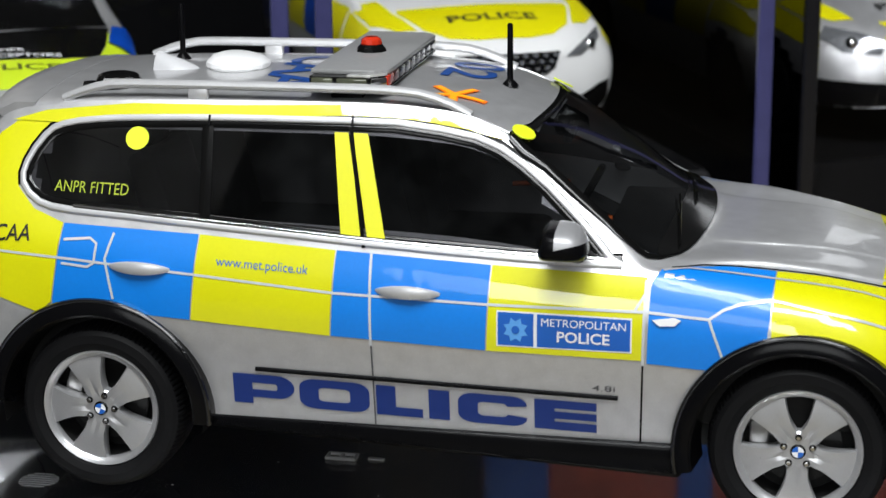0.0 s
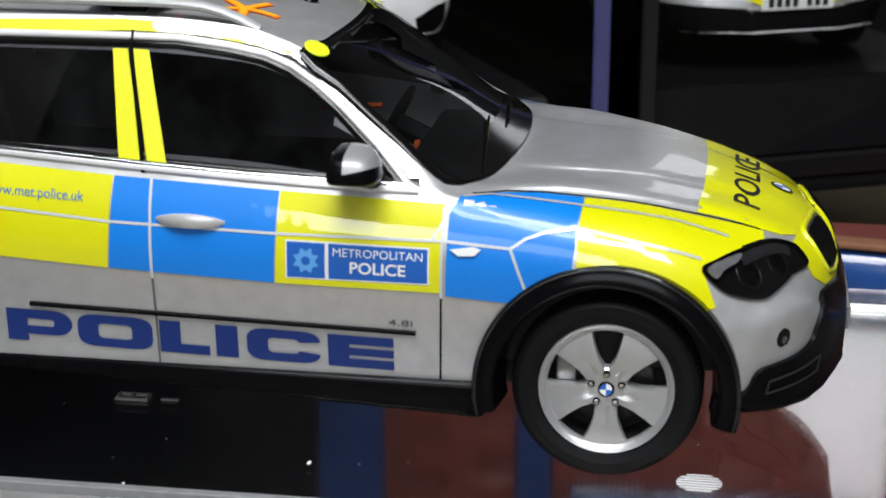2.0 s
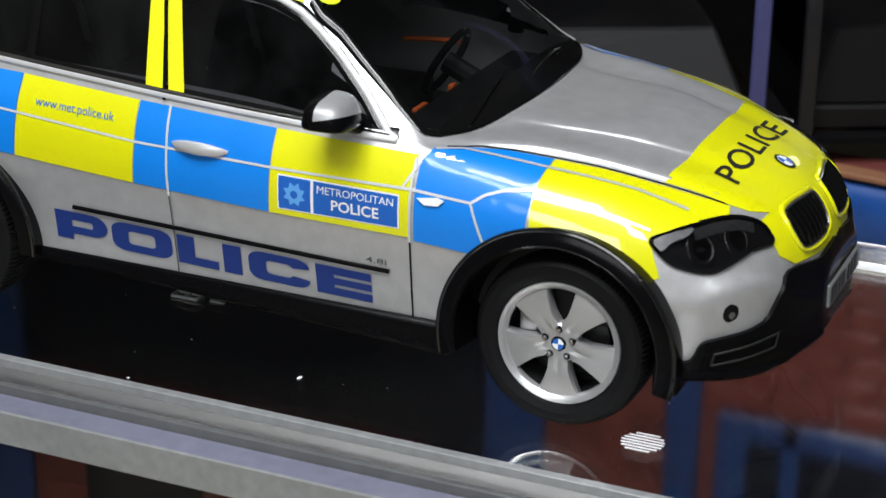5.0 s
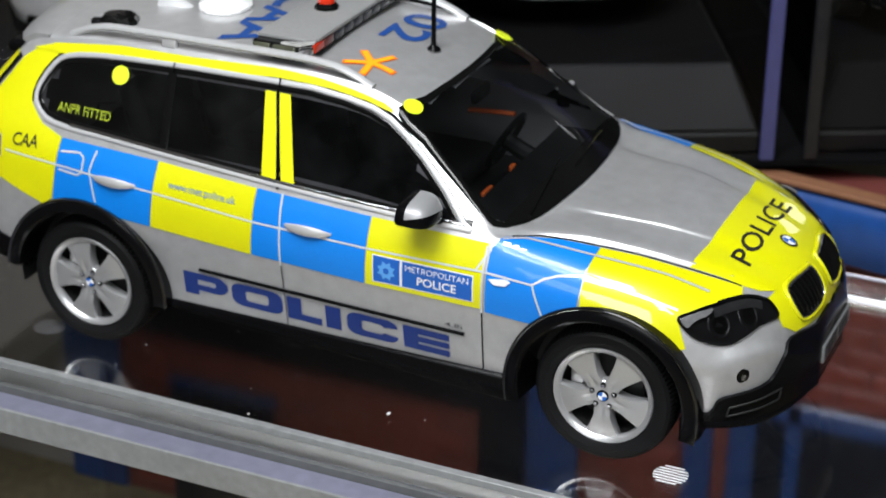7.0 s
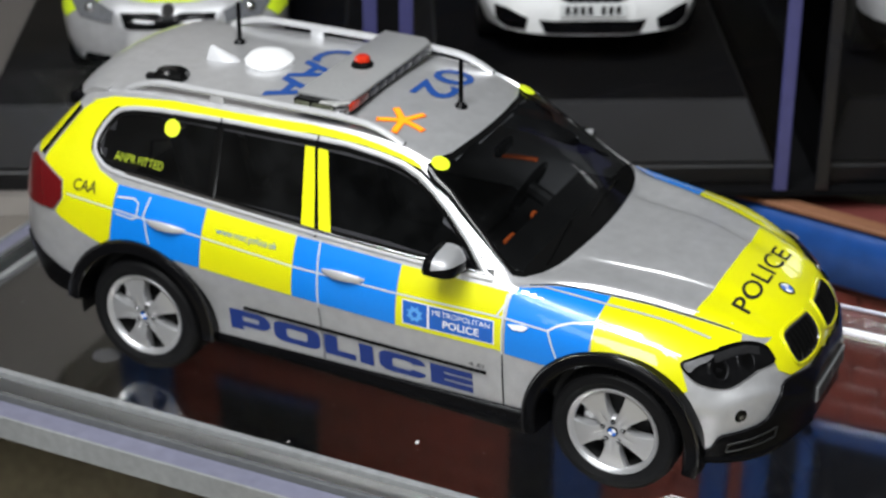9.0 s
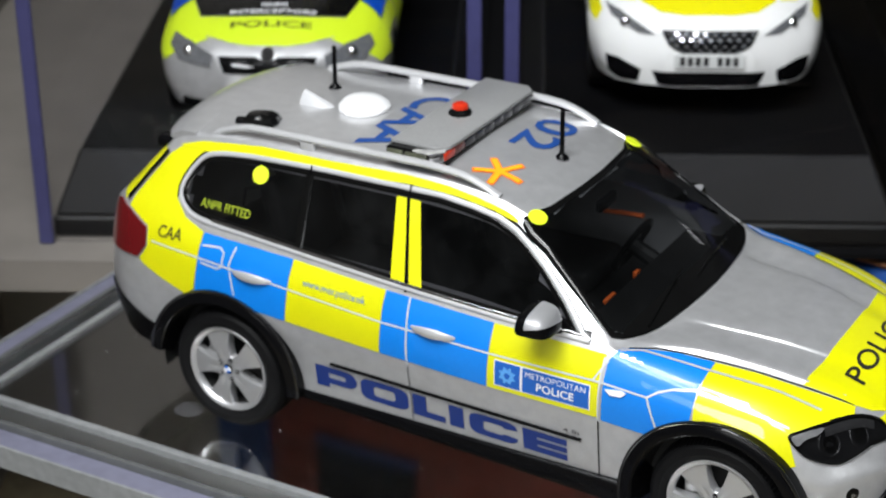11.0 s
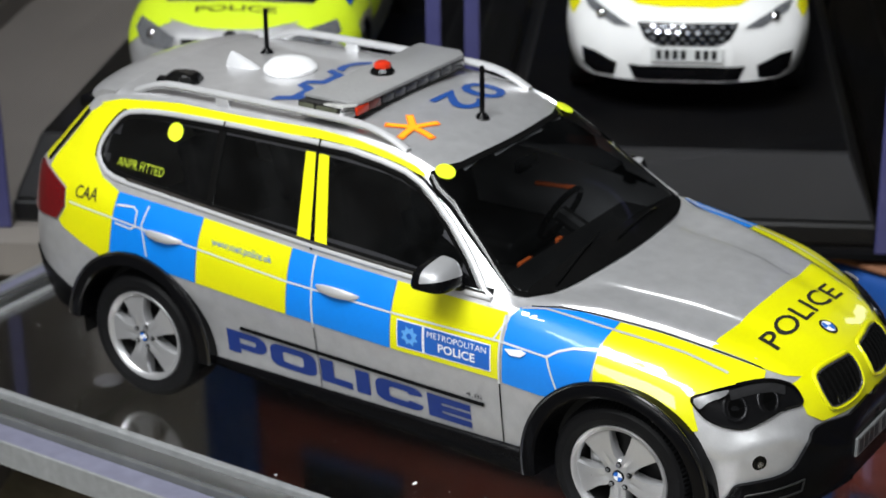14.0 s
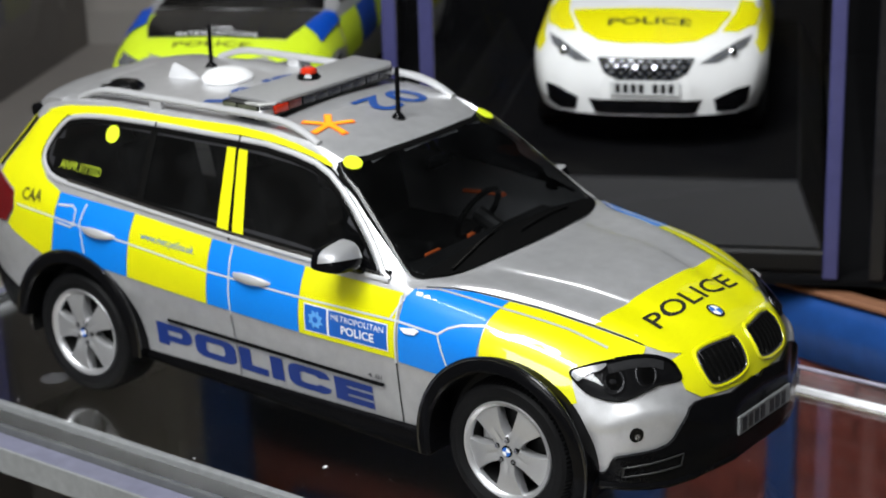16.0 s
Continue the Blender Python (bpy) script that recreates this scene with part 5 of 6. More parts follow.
def road_wheel(parent, at, sgn):
    """A wheel: treaded tyre, five broad spokes, hub with bolts and badge. The outside is at -y for sgn -1."""
    hub = part("wheel", lathe([(0.0, 0.0), (0.05, 0.0), (0.058, 0.012), (0.058, 0.05), (0.0, 0.05)], 24, "y"), RIM_SILVER, parent, "silver five-spoke wheel")
    seg = 288
    bm = bmesh.new()
    prof = [(0.262, -0.006), (0.270, -0.018), (0.300, -0.030), (0.335, -0.026), (0.352, -0.012), (0.362, 0.006), (0.369, 0.035), (0.370, 0.10), (0.370, 0.16), (0.367, 0.22), (0.352, 0.255), (0.30, 0.268), (0.262, 0.25)]
    rings = []
    for i, (r, h) in enumerate(prof):
        ring = []
        for k in range(seg):
            a = 2 * math.pi * k / seg
            q = r - (0.007 if 5 <= i <= 6 and k % 3 == 0 else 0) - (0.004 if 7 <= i <= 9 and (k + i) % 4 == 0 else 0)
            ring.append(bm.verts.new((q * math.cos(a), h, q * math.sin(a))))
        rings.append(ring)
    for a, b in zip(rings, rings[1:]):
        for k in range(seg):
            bm.faces.new((a[k], a[(k + 1) % seg], b[(k + 1) % seg], b[k]))
    part("tyre", bm, RUBBER, hub, "black treaded rubber tyre", crease=25)
    part("rim", lathe([(0.263, -0.010), (0.259, -0.018), (0.253, -0.016), (0.238, -0.008), (0.231, 0.003), (0.229, 0.020), (0.240, 0.024)], 60, "y", caps=False), RIM_SILVER, hub, "silver rim edge")
    # barrel split from the silver rim and darkened as shade behind the spokes
    part("barrel", lathe([(0.238, 0.015), (0.232, 0.10), (0.225, 0.22)], 40, "y", caps=False), BARREL, hub, "inner barrel, darkened for the shade in the wheel")
    for k in range(5):
        a = radians(-90 + 72 * k)
        bm = bmesh.new()
        rows = []
        for j in range(7):
            t = j / 6
            r = 0.045 + 0.205 * t
            half = SPOKE(r)
            crown = 0.020 * math.sin(math.pi * (0.25 + 0.75 * t)) - 0.006
            row = []
            for q, d in ((-1.0, 0.018), (-0.93, 0.001), (-0.4, -0.002), (0, 0.005 * (1 - t) - 0.001), (0.4, -0.002), (0.93, 0.001), (1.0, 0.018)):
                row.append(bm.verts.new((r, d - crown, q * half)))
            row += [bm.verts.new((r, 0.055, half * 0.9)), bm.verts.new((r, 0.055, -half * 0.9))]
            rows.append(row)
        for p, s in zip(rows, rows[1:]):
            for j in range(9):
                bm.faces.new((p[j], p[(j + 1) % 9], s[(j + 1) % 9], s[j]))
        bm.faces.new(rows[0]), bm.faces.new(rows[-1])
        bm.transform(Matrix.Rotation(-a, 4, "Y"))
        part("spoke", bm, RIM_SILVER, hub, crease=18)
        b = a + radians(36)
        part("bolt", lathe([(0.0, -0.020), (0.0085, -0.020), (0.0105, -0.014), (0.0105, 0.02)], 6, "y", (0.061 * math.cos(b), -0.004, 0.061 * math.sin(b))), CHROME, hub)
        part("bolt_seat", lathe([(0.0, -0.011), (0.0135, -0.011), (0.015, -0.006), (0.015, 0.003)], 14, "y", (0.061 * math.cos(b), -0.004, 0.061 * math.sin(b))), BLACK_GLOSS, hub)
    part("hub_plate", lathe([(0.0, -0.010), (0.070, -0.010), (0.084, 0.002), (0.086, 0.04)], 30, "y"), RIM_SILVER, hub)
    part("hub_badge", lathe([(0.0, -0.0165), (0.026, -0.016), (0.032, -0.012), (0.034, 0.01)], 20, "y"), BLACK_GLOSS, hub)
    for q in range(4):
        bm = bmesh.new()
        bm.faces.new([bm.verts.new((0.024 * r * math.cos(math.pi / 2 * (q + j / 5)), -0.0178, 0.024 * r * math.sin(math.pi / 2 * (q + j / 5)))) for j, r in [(0, 0)] + [(j, 1) for j in range(6)]])
        part("hub_badge", bm, SIGN_BLUE if q % 2 else WHITE_PRINT, hub)
    part("brake_disc", lathe([(0.0, 0.105), (0.175, 0.105), (0.175, 0.12), (0.0, 0.12)], 32, "y"), BARREL, hub, "dark brake disc")
    part("caliper", box((-0.20, 0.06, -0.02), (-0.12, 0.11, 0.10), 0.015, 2), CALIPER, hub, "grey brake caliper")
    part("wheel_back", lathe([(0.0, 0.16), (0.24, 0.16), (0.24, 0.175), (0.0, 0.175)], 24, "y"), DARK_IN, hub)
    m = Matrix.Translation(Vector(at) * S) @ pose(0, 0, 0, 0, 0, 0 if sgn < 0 else 180)
    hub.matrix_basis = m
    return hub


first = road_wheel(car, (1.4665, -0.893, 0.37), -1)
for at, sgn, roll in (((-1.520, -0.905, 0.37), -1, 18), ((1.4665, 0.893, 0.37), 1, 0), ((-1.520, 0.905, 0.37), 1, 0)):
    copy_thing(first, Matrix.Translation(Vector(at) * S) @ pose(0, 0, 0, 0, roll, 0 if sgn < 0 else 180))
part("axle_block", box((-1.6, -0.68, 0.28), (1.6, 0.68, 0.42), 0.03), DARK_IN, car)

# ---------------------------------------------------------------- tray, shelf and the place round it
tray = thing("display_tray", "clear acrylic display tray with a stepped rim", "display tray")
TX, TY = 3.42, 1.74
floor_pane = part("tray_floor", box((-3.17, -1.33, -0.07), (3.17, 1.33, 0.0)), ACRYLIC, tray, "clear glossy floor pane", smooth=False)
floor_pane.visible_shadow = False


def rim_bar(a, b, lo, hi, material, label="", far=None):
    """A bar of the rim round all four sides, from the inset a to the inset b; far gives the back side a clearer kind or
    a painted edge glint.
    """
    for k, (x0, x1, y0, y1) in enumerate(((-TX + a, TX - a, -TY + a, -TY + b), (-TX + a, TX - a, TY - b, TY - a), (-TX + a, -TX + b, -TY + b, TY - b), (TX - b, TX - a, -TY + b, TY - b))):
        if far is EDGE_GLINT and k == 1:
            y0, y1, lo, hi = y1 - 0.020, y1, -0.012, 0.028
        if far is LILAC_GLINT and k == 1:
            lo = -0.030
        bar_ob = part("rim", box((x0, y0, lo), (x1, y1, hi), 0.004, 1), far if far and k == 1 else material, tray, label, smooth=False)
        bar_ob.visible_shadow = False


# tones of the bars carry painted reflections; the acrylic itself is clear
rim_bar(0.36, 0.405, -0.07, 0.035, RIM_GREY_SHEEN, "clear bevelled inner rim edge, pale with painted sheen", EDGE_GLINT)
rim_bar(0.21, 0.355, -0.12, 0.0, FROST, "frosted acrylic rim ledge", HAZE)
rim_bar(0.17, 0.205, -0.12, 0.02, RIM_STEP_SHADE, "clear rim step, room reflections painted in", HAZE)
rim_bar(0.02, 0.165, -0.12, -0.02, RIM_LILAC_SHEEN, "clear outer rim strip with painted lilac sheen", HAZE)
rim_bar(0.0, 0.018, -0.16, -0.01, RIM_GREY_SHEEN, "clear outer rim edge, pale with painted glint", LILAC_GLINT)
for lo, hi in (((-TX + 0.1, -TY + 0.1, -4.2), (TX - 0.1, -TY + 0.16, -0.162)), ((-TX + 0.1, TY - 0.16, -4.2), (TX - 0.1, TY - 0.1, -0.162))):
    wall = part("side_panel", box(lo, hi), PANE, tray, "clear acrylic side panel", smooth=False)
    wall.visible_shadow = False

# the cases stand in a row, turned against the tray
TURN = 27.2
u_row, h_row = Vector((math.cos(radians(TURN)), math.sin(radians(TURN)), 0)), Vector((math.sin(radians(TURN)), -math.cos(radians(TURN)), 0))


DECK_Z = 0.54


def case_base(front_mid, label, half=1.35, edge=None, bevel=None, lid=True, smoked=()):
    """A display case: bevelled black plinth and a clear cover. Local x along the row, y to the back, cover front at y
    0. Sides in smoked are clear panes tinted dark for the dimness behind.
    """
    ob = thing("display_case", label, "display case", "display cases in a row")
    ob.matrix_basis = Matrix.Translation(Vector(front_mid) * S) @ pose(0, 0, 0, 0, 0, TURN)
    low = box((-half + 0.03, 0.07, -0.05), (half - 0.03, 5.60, 0.10), 0.02, 1)
    part("plinth", low, PLINTH, ob, "black plastic plinth", smooth=False)
    top = box((-half + 0.04, 0.09, 0.102), (half - 0.04, 5.58, DECK_Z - 0.002))
    for v in top.verts:
        if v.co.z > 0.3:
            v.co.x, v.co.y = math.copysign(half - 0.22, v.co.x), (0.27 if v.co.y < 2 else 5.42)
    bmesh.ops.bevel(top, geom=top.edges[:], offset=0.02, segments=1, affect="EDGES")
    part("plinth_top", top, bevel or PLINTH_LIT, ob, "black bevelled plinth top, toned for its light", smooth=False)
    part("deck", box((-half + 0.235, 0.285, DECK_Z - 0.0015), (half - 0.235, 5.41, DECK_Z + 0.003)), DECK_SHADED, ob, "black display deck", smooth=False)
    for lo, hi in (((-half + 0.0, 0.0, -0.06), (half - 0.0, 0.03, 3.2)), ((-half, 0.03, -0.06), (-half + 0.025, 5.62, 3.2)), ((half - 0.025, 0.03, -0.06), (half, 5.62, 3.2)), ((-half, 0.0, 3.2), (half, 5.62, 3.23))):
        if lo[2] > 3.0 and not lid:
            continue
        bm = box(lo, hi)
        largest = max(f.calc_area() for f in bm.faces)
        inner = min((f for f in bm.faces if f.calc_area() > 0.9 * largest), key=lambda f: (f.calc_center_median() - Vector((0, 2.7, 1.6))).length)
        bm.faces.remove(inner)
        p = part("cover_pane", bm, PANE_DIMMED if (lo[1] > 0.02 and lo[2] < 3.0 and (1 if lo[0] > 0 else -1) in smoked) else PANE, ob, "clear acrylic cover pane", smooth=False)
        p.visible_shadow = False
    for x in (-half, half):
        part("cover_edge", box((x - 0.05, -0.045, -0.06), (x + 0.05, -0.002, 3.2), 0.01, 1), edge or EDGE_BLUE, ob, "violet tinted cover edge", smooth=False)
    return ob


FRONT_P = Vector((-0.092, 2.720, 0))
FRONT_S = FRONT_P - 3.10 * u_row
FRONT_V = FRONT_P + 3.00 * u_row
case_base(FRONT_S, "clear display case on black plinth over a lime model car", 1.50)
case_base(FRONT_P, "clear display case on black plinth over a white model car", smoked=(1,))
# this case takes the shaded copies for its edges and bevel
case_base(FRONT_V, "clear display case on black plinth over a silver model car", 1.35, EDGE_SHADED, DECK_SHADED, False, (-1,))

ROW_M = Matrix.Translation(FRONT_P) @ pose(0, 0, 0, 0, 0, TURN)
tagged(part("shelf_left", box((-6.2, -0.30, -0.30), (-3.1, 6.59, -0.062), 0, 2, ROW_M), TAUPE, smooth=False), "taupe grey laminate shelf board", "shelf", kind="structure")
tagged(part("shelf", box((-3.1, -0.03, -0.105), (9.0, 6.59, -0.062), 0, 2, ROW_M), BACK_BLACK, smooth=False), "black shelf board under the cases", "shelf", kind="structure")
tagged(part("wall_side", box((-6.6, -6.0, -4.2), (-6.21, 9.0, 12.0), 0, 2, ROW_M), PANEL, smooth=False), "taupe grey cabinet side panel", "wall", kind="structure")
tagged(part("wall_back_left", box((-6.2, 6.6, -0.10), (-3.1, 6.9, 12.0), 0, 2, ROW_M), TAUPE_LIFTED, smooth=False), "taupe grey cabinet back panel", "wall", kind="structure")
# cut low so that the added back panel light reaches the tray floor
tagged(part("wall_back_right", box((5.4, 6.6, -0.10), (9.0, 6.9, 2.4), 0, 2, ROW_M), BACK_BLACK, smooth=False), "black cabinet back panel, cut low", "wall", kind="structure")
tagged(part("wall_back", box((-3.1, 6.6, -0.10), (5.4, 6.9, 12.0), 0, 2, ROW_M), BACK_BLACK, smooth=False), "black cabinet back panel", "wall", kind="structure")
# the room closes round the cabinet
R = 1.9 * 18
tagged(part("wall_south", box((-R, -R - 1, -14), (R, -R, 30)), ROOM_WALL, smooth=False), "plain grey room wall", "wall", kind="structure")
tagged(part("wall_north", box((-R, R, -14), (R, R + 1, 30)), ROOM_WALL, smooth=False), "plain grey room wall", "wall", kind="structure")
tagged(part("wall_west", box((-R - 1, -R, -14), (-R, R, 30)), ROOM_WALL, smooth=False), "plain grey room wall", "wall", kind="structure")
tagged(part("wall_east", box((R, -R, -14), (R + 1, R, 30)), ROOM_WALL, smooth=False), "plain grey room wall", "wall", kind="structure")
tagged(part("ceiling", box((-R, -R, 30), (R, R, 31)), ROOM_WALL, smooth=False), "plain grey room ceiling", "ceiling", kind="structure")
tagged(part("ground", box((-R, -R, -4.5), (R, R, -4.2)), KHAKI, smooth=False), "khaki mottled table top under the stack", "table top", kind="structure")
facade = tagged(part("backdrop", box((-4.9, 3.4, -4.2), (7.0, 3.8, -0.25)), MORTAR, smooth=False), "printed brick facade board with blue frames", "facade board", kind="structure")
# little light falls down here, so the lightened taupe is used
tagged(part("wall_left", box((-30, 3.45, -4.2), (-4.91, 3.9, -0.31)), TAUPE_LIFTED, smooth=False), "taupe panel beside the facade", "wall", kind="structure")

# ---------------------------------------------------------------- the brick facade below the shelf
FY = 3.4


def slab(x0, x1, z0, z1, out, material, label=""):
    return part("facade_frame", box((x0, FY - out, z0), (x1, FY + 0.02, z1), 0.015, 1), material, facade, label, smooth=False)


COVE = Matrix.Translation((1.04, 3.33, 0)) @ pose(0, 0, 0, 0, 0, -9.0)
cove = bmesh.new()
rows = []
for x in (-6.0, -2.0, 0.0, 2.0, 4.0, 6.2):
    rows.append([cove.verts.new((x, y, z)) for y, z in ((0.10, -0.20), (0.03, -0.205), (-0.02, -0.24), (-0.05, -0.32), (-0.06, -0.42), (-0.045, -0.52), (-0.01, -0.62), (0.03, -0.70), (0.10, -0.73))])
for p, q in zip(rows, rows[1:]):
    for k in range(9):
        cove.faces.new((p[k], p[(k + 1) % 9], q[(k + 1) % 9], q[k]))
cove.faces.new(rows[0]), cove.faces.new(rows[-1])
cove.transform(COVE)
part("cornice", cove, CORNICE_BLUE, facade, "glossy rounded blue cornice band")
part("facade_top", box((-6.0, -0.035, -0.198), (6.2, 0.11, -0.155), 0.012, 1, COVE), CARD_BROWN, facade, "bare brown card top edge", smooth=False)
for x0, x1 in ((-4.9, -4.35), (-0.60, -0.18), (0.66, 0.88), (5.2, 5.6)):
    slab(x0, x1, -4.2, -0.73, 0.06, FRAME_BLUE, "blue printed column")
for x0, x1, z1 in ((1.02, 2.9, -1.98), (3.2, 5.0, -1.98)):
    part("facade_pane", box((x0, FY - 0.035, -4.2), (x1, FY + 0.01, z1)), DARK_PANE, facade, "dark printed window", smooth=False)
    slab(x0 - 0.02, x1 + 0.02, z1 - 0.17, z1, 0.05, FRAME_BLUE, "blue window head")
    slab(x0 - 0.02, x0 + 0.18, -4.2, z1, 0.055, FRAME_BLUE, "blue window post")
    slab(x1 - 0.18, x1 + 0.02, -4.2, z1, 0.055, FRAME_BLUE, "blue window post")
    xm = x0 + 0.40
    slab(xm, xm + 0.12, -4.2, z1, 0.05, FRAME_BLUE, "blue window bar")

# added dark sheet in place of the shade on the left part of the facade
part("facade_pane", box((-4.34, FY - 0.035, -2.66), (-0.62, FY + 0.01, -0.74)), DARK_PANE, facade, "dark navy sheet for the shade on the left facade", smooth=False)
part("facade_pane", box((-1.02, FY - 0.03, -4.2), (-0.62, FY + 0.01, -2.67)), DARK_PANE, facade, "dark printed doorway", smooth=False)
part("facade_pane", box((-3.86, FY - 0.035, -4.2), (-2.86, FY + 0.01, -3.0)), DARK_PANE, facade, "dark printed window", smooth=False)
slab(-3.88, -2.84, -3.1, -3.0, 0.045, FRAME_BLUE, "blue window head")
brick_mesh = None
holes = [(1.0, 2.92, -1.98), (3.18, 5.02, -1.98), (-3.88, -2.84, -3.0), (-1.2, -0.6, -2.0)]
count = 0
rng = random.Random(4)
bw, bh = 0.42, 0.15
for row in range(23):
    z = -0.80 - row * 0.165
    if z - bh < -4.2:
        break
    for col in range(-12, 17):
        x = col * 0.445 + (0.22 if row % 2 else 0)
        if x < -4.34 or x + bw > 7.0 or any(h[0] - 0.2 < x < h[1] and z < h[2] + 0.1 for h in holes) or (x < -0.62 and z > -2.68) or any(a - bw < x < b for a, b in ((-4.78, -4.35), (-0.60, -0.18), (0.66, 0.88), (5.2, 5.6))):
            continue
        if brick_mesh is None:
            ob = part("brick", box((0, -0.025, -bh), (bw, 0.0, 0), 0.008, 1), BRICK, facade, smooth=False)
            brick_mesh = ob.data
        else:
            ob = new("brick", brick_mesh)
            ob.parent = facade
        ob.location = (x * S, FY * S, z * S)
        count += 1

# hatched round print on the tray floor
for mark_x, mark_mat in ((1.835, WHITE_PRINT), (-1.84, GREY_PRINT)):
    mark = thing("floor_mark", "white hatched round print on the clear tray floor", "print mark", "hatched prints on the tray floor")
    for k in range(7):
        y = -0.072 + 0.024 * k
        half = math.sqrt(max(0.0, 0.088**2 - y * y))
        part("stripe", box((mark_x - half, -0.89 + y - 0.0042, 0.0015), (mark_x + half, -0.89 + y + 0.0042, 0.004)), mark_mat, mark, smooth=False)


# ---------------------------------------------------------------- models in the cases
def car_lines(front):
    """The lines of a small family car; front says how blunt the nose is."""
    n = front
    return [
        (pchip([(-2.12, 0.50), (-1.9, 0.76), (0, 0.83), (1.6, 0.82), (1.92, 0.70), (2.06, 0.50), (2.14, 0.26)]), pchip([(-2.12, 0.30), (0, 0.24), (1.6, 0.26), (2.14, 0.28)])),
        (pchip([(-2.12, 0.58), (-1.9, 0.82), (0, 0.885), (1.55, 0.88), (1.85, 0.80), (2.03, 0.60), (2.14, 0.32)]), pchip([(-2.12, 0.5), (0, 0.48), (2.14, 0.40)])),
        (pchip([(-2.12, 0.58), (-1.9, 0.83), (0, 0.90), (1.5, 0.89), (1.8, 0.82), (2.0, 0.62), (2.14, 0.33)]), pchip([(-2.12, 0.75), (0, 0.72), (1.5, 0.66), (2.14, 0.50)])),
        (pchip([(-2.12, 0.50), (-1.9, 0.78), (0, 0.84), (1.0, 0.81), (1.5, 0.78), (1.8, 0.70), (2.0, 0.52), (2.14, 0.27)]), pchip([(-2.12, 0.88), (-1.8, 1.02), (0, 0.94), (0.9, 0.92), (1.5, 0.84), (1.8, 0.75), (2.0, 0.68), (2.14, 0.58 + n)])),
        (pchip([(-2.12, 0.40), (-1.7, 0.58), (-0.3, 0.60), (0.2, 0.62), (0.95, 0.74), (1.2, 0.68), (1.7, 0.56), (2.0, 0.42), (2.14, 0.22)]), pchip([(-2.12, 0.92), (-1.7, 1.30), (-1.0, 1.38), (-0.2, 1.39), (0.2, 1.29), (0.95, 0.955), (1.3, 0.93), (1.7, 0.86), (1.95, 0.77), (2.08, 0.69), (2.14, 0.60 + n)])),
        (pchip([(-2.12, 0.2), (-1.7, 0.30), (1.2, 0.32), (2.14, 0.12)]), pchip([(-2.12, 0.94), (-1.7, 1.38), (-0.9, 1.455), (-0.2, 1.45), (0.3, 1.32), (1.05, 0.985), (1.2, 0.965), (1.6, 0.91), (1.9, 0.82), (2.06, 0.72), (2.14, 0.61 + n)])),
        (pchip([(-2.12, 0.0), (2.14, 0.0)]), pchip([(-2.12, 0.95), (-1.7, 1.39), (-0.9, 1.465), (-0.2, 1.46), (0.3, 1.335), (1.08, 0.99), (1.2, 0.975), (1.6, 0.92), (1.9, 0.83), (2.06, 0.73), (2.14, 0.62 + n)])),
    ]


SMALL_STATIONS = [-2.12 + 0.10 * k / 5 for k in range(5)] + [-2.02 + 3.80 * k / 80 for k in range(80)] + [1.78 + 0.36 * (1 - (1 - k / 20) ** 1.7) for k in range(21)]
LIME_DARK = surface("lime_dark_print", (0.09, 0.11, 0.01), 0.5, 0, 0, 0.05, 900)
PLATE_GREY = surface("plate_white", (0.62, 0.63, 0.62), 0.5, 0, 0, 0.05, 900)
CLIP_GREY = surface("clip_grey", (0.24, 0.24, 0.245), 0.5, 0, 0, 0.1, 900)
LAMP_CLEAR = surface("lamp_clear", (0.30, 0.31, 0.33), 0.12, 0.6, 0.8, 0.35, 500)


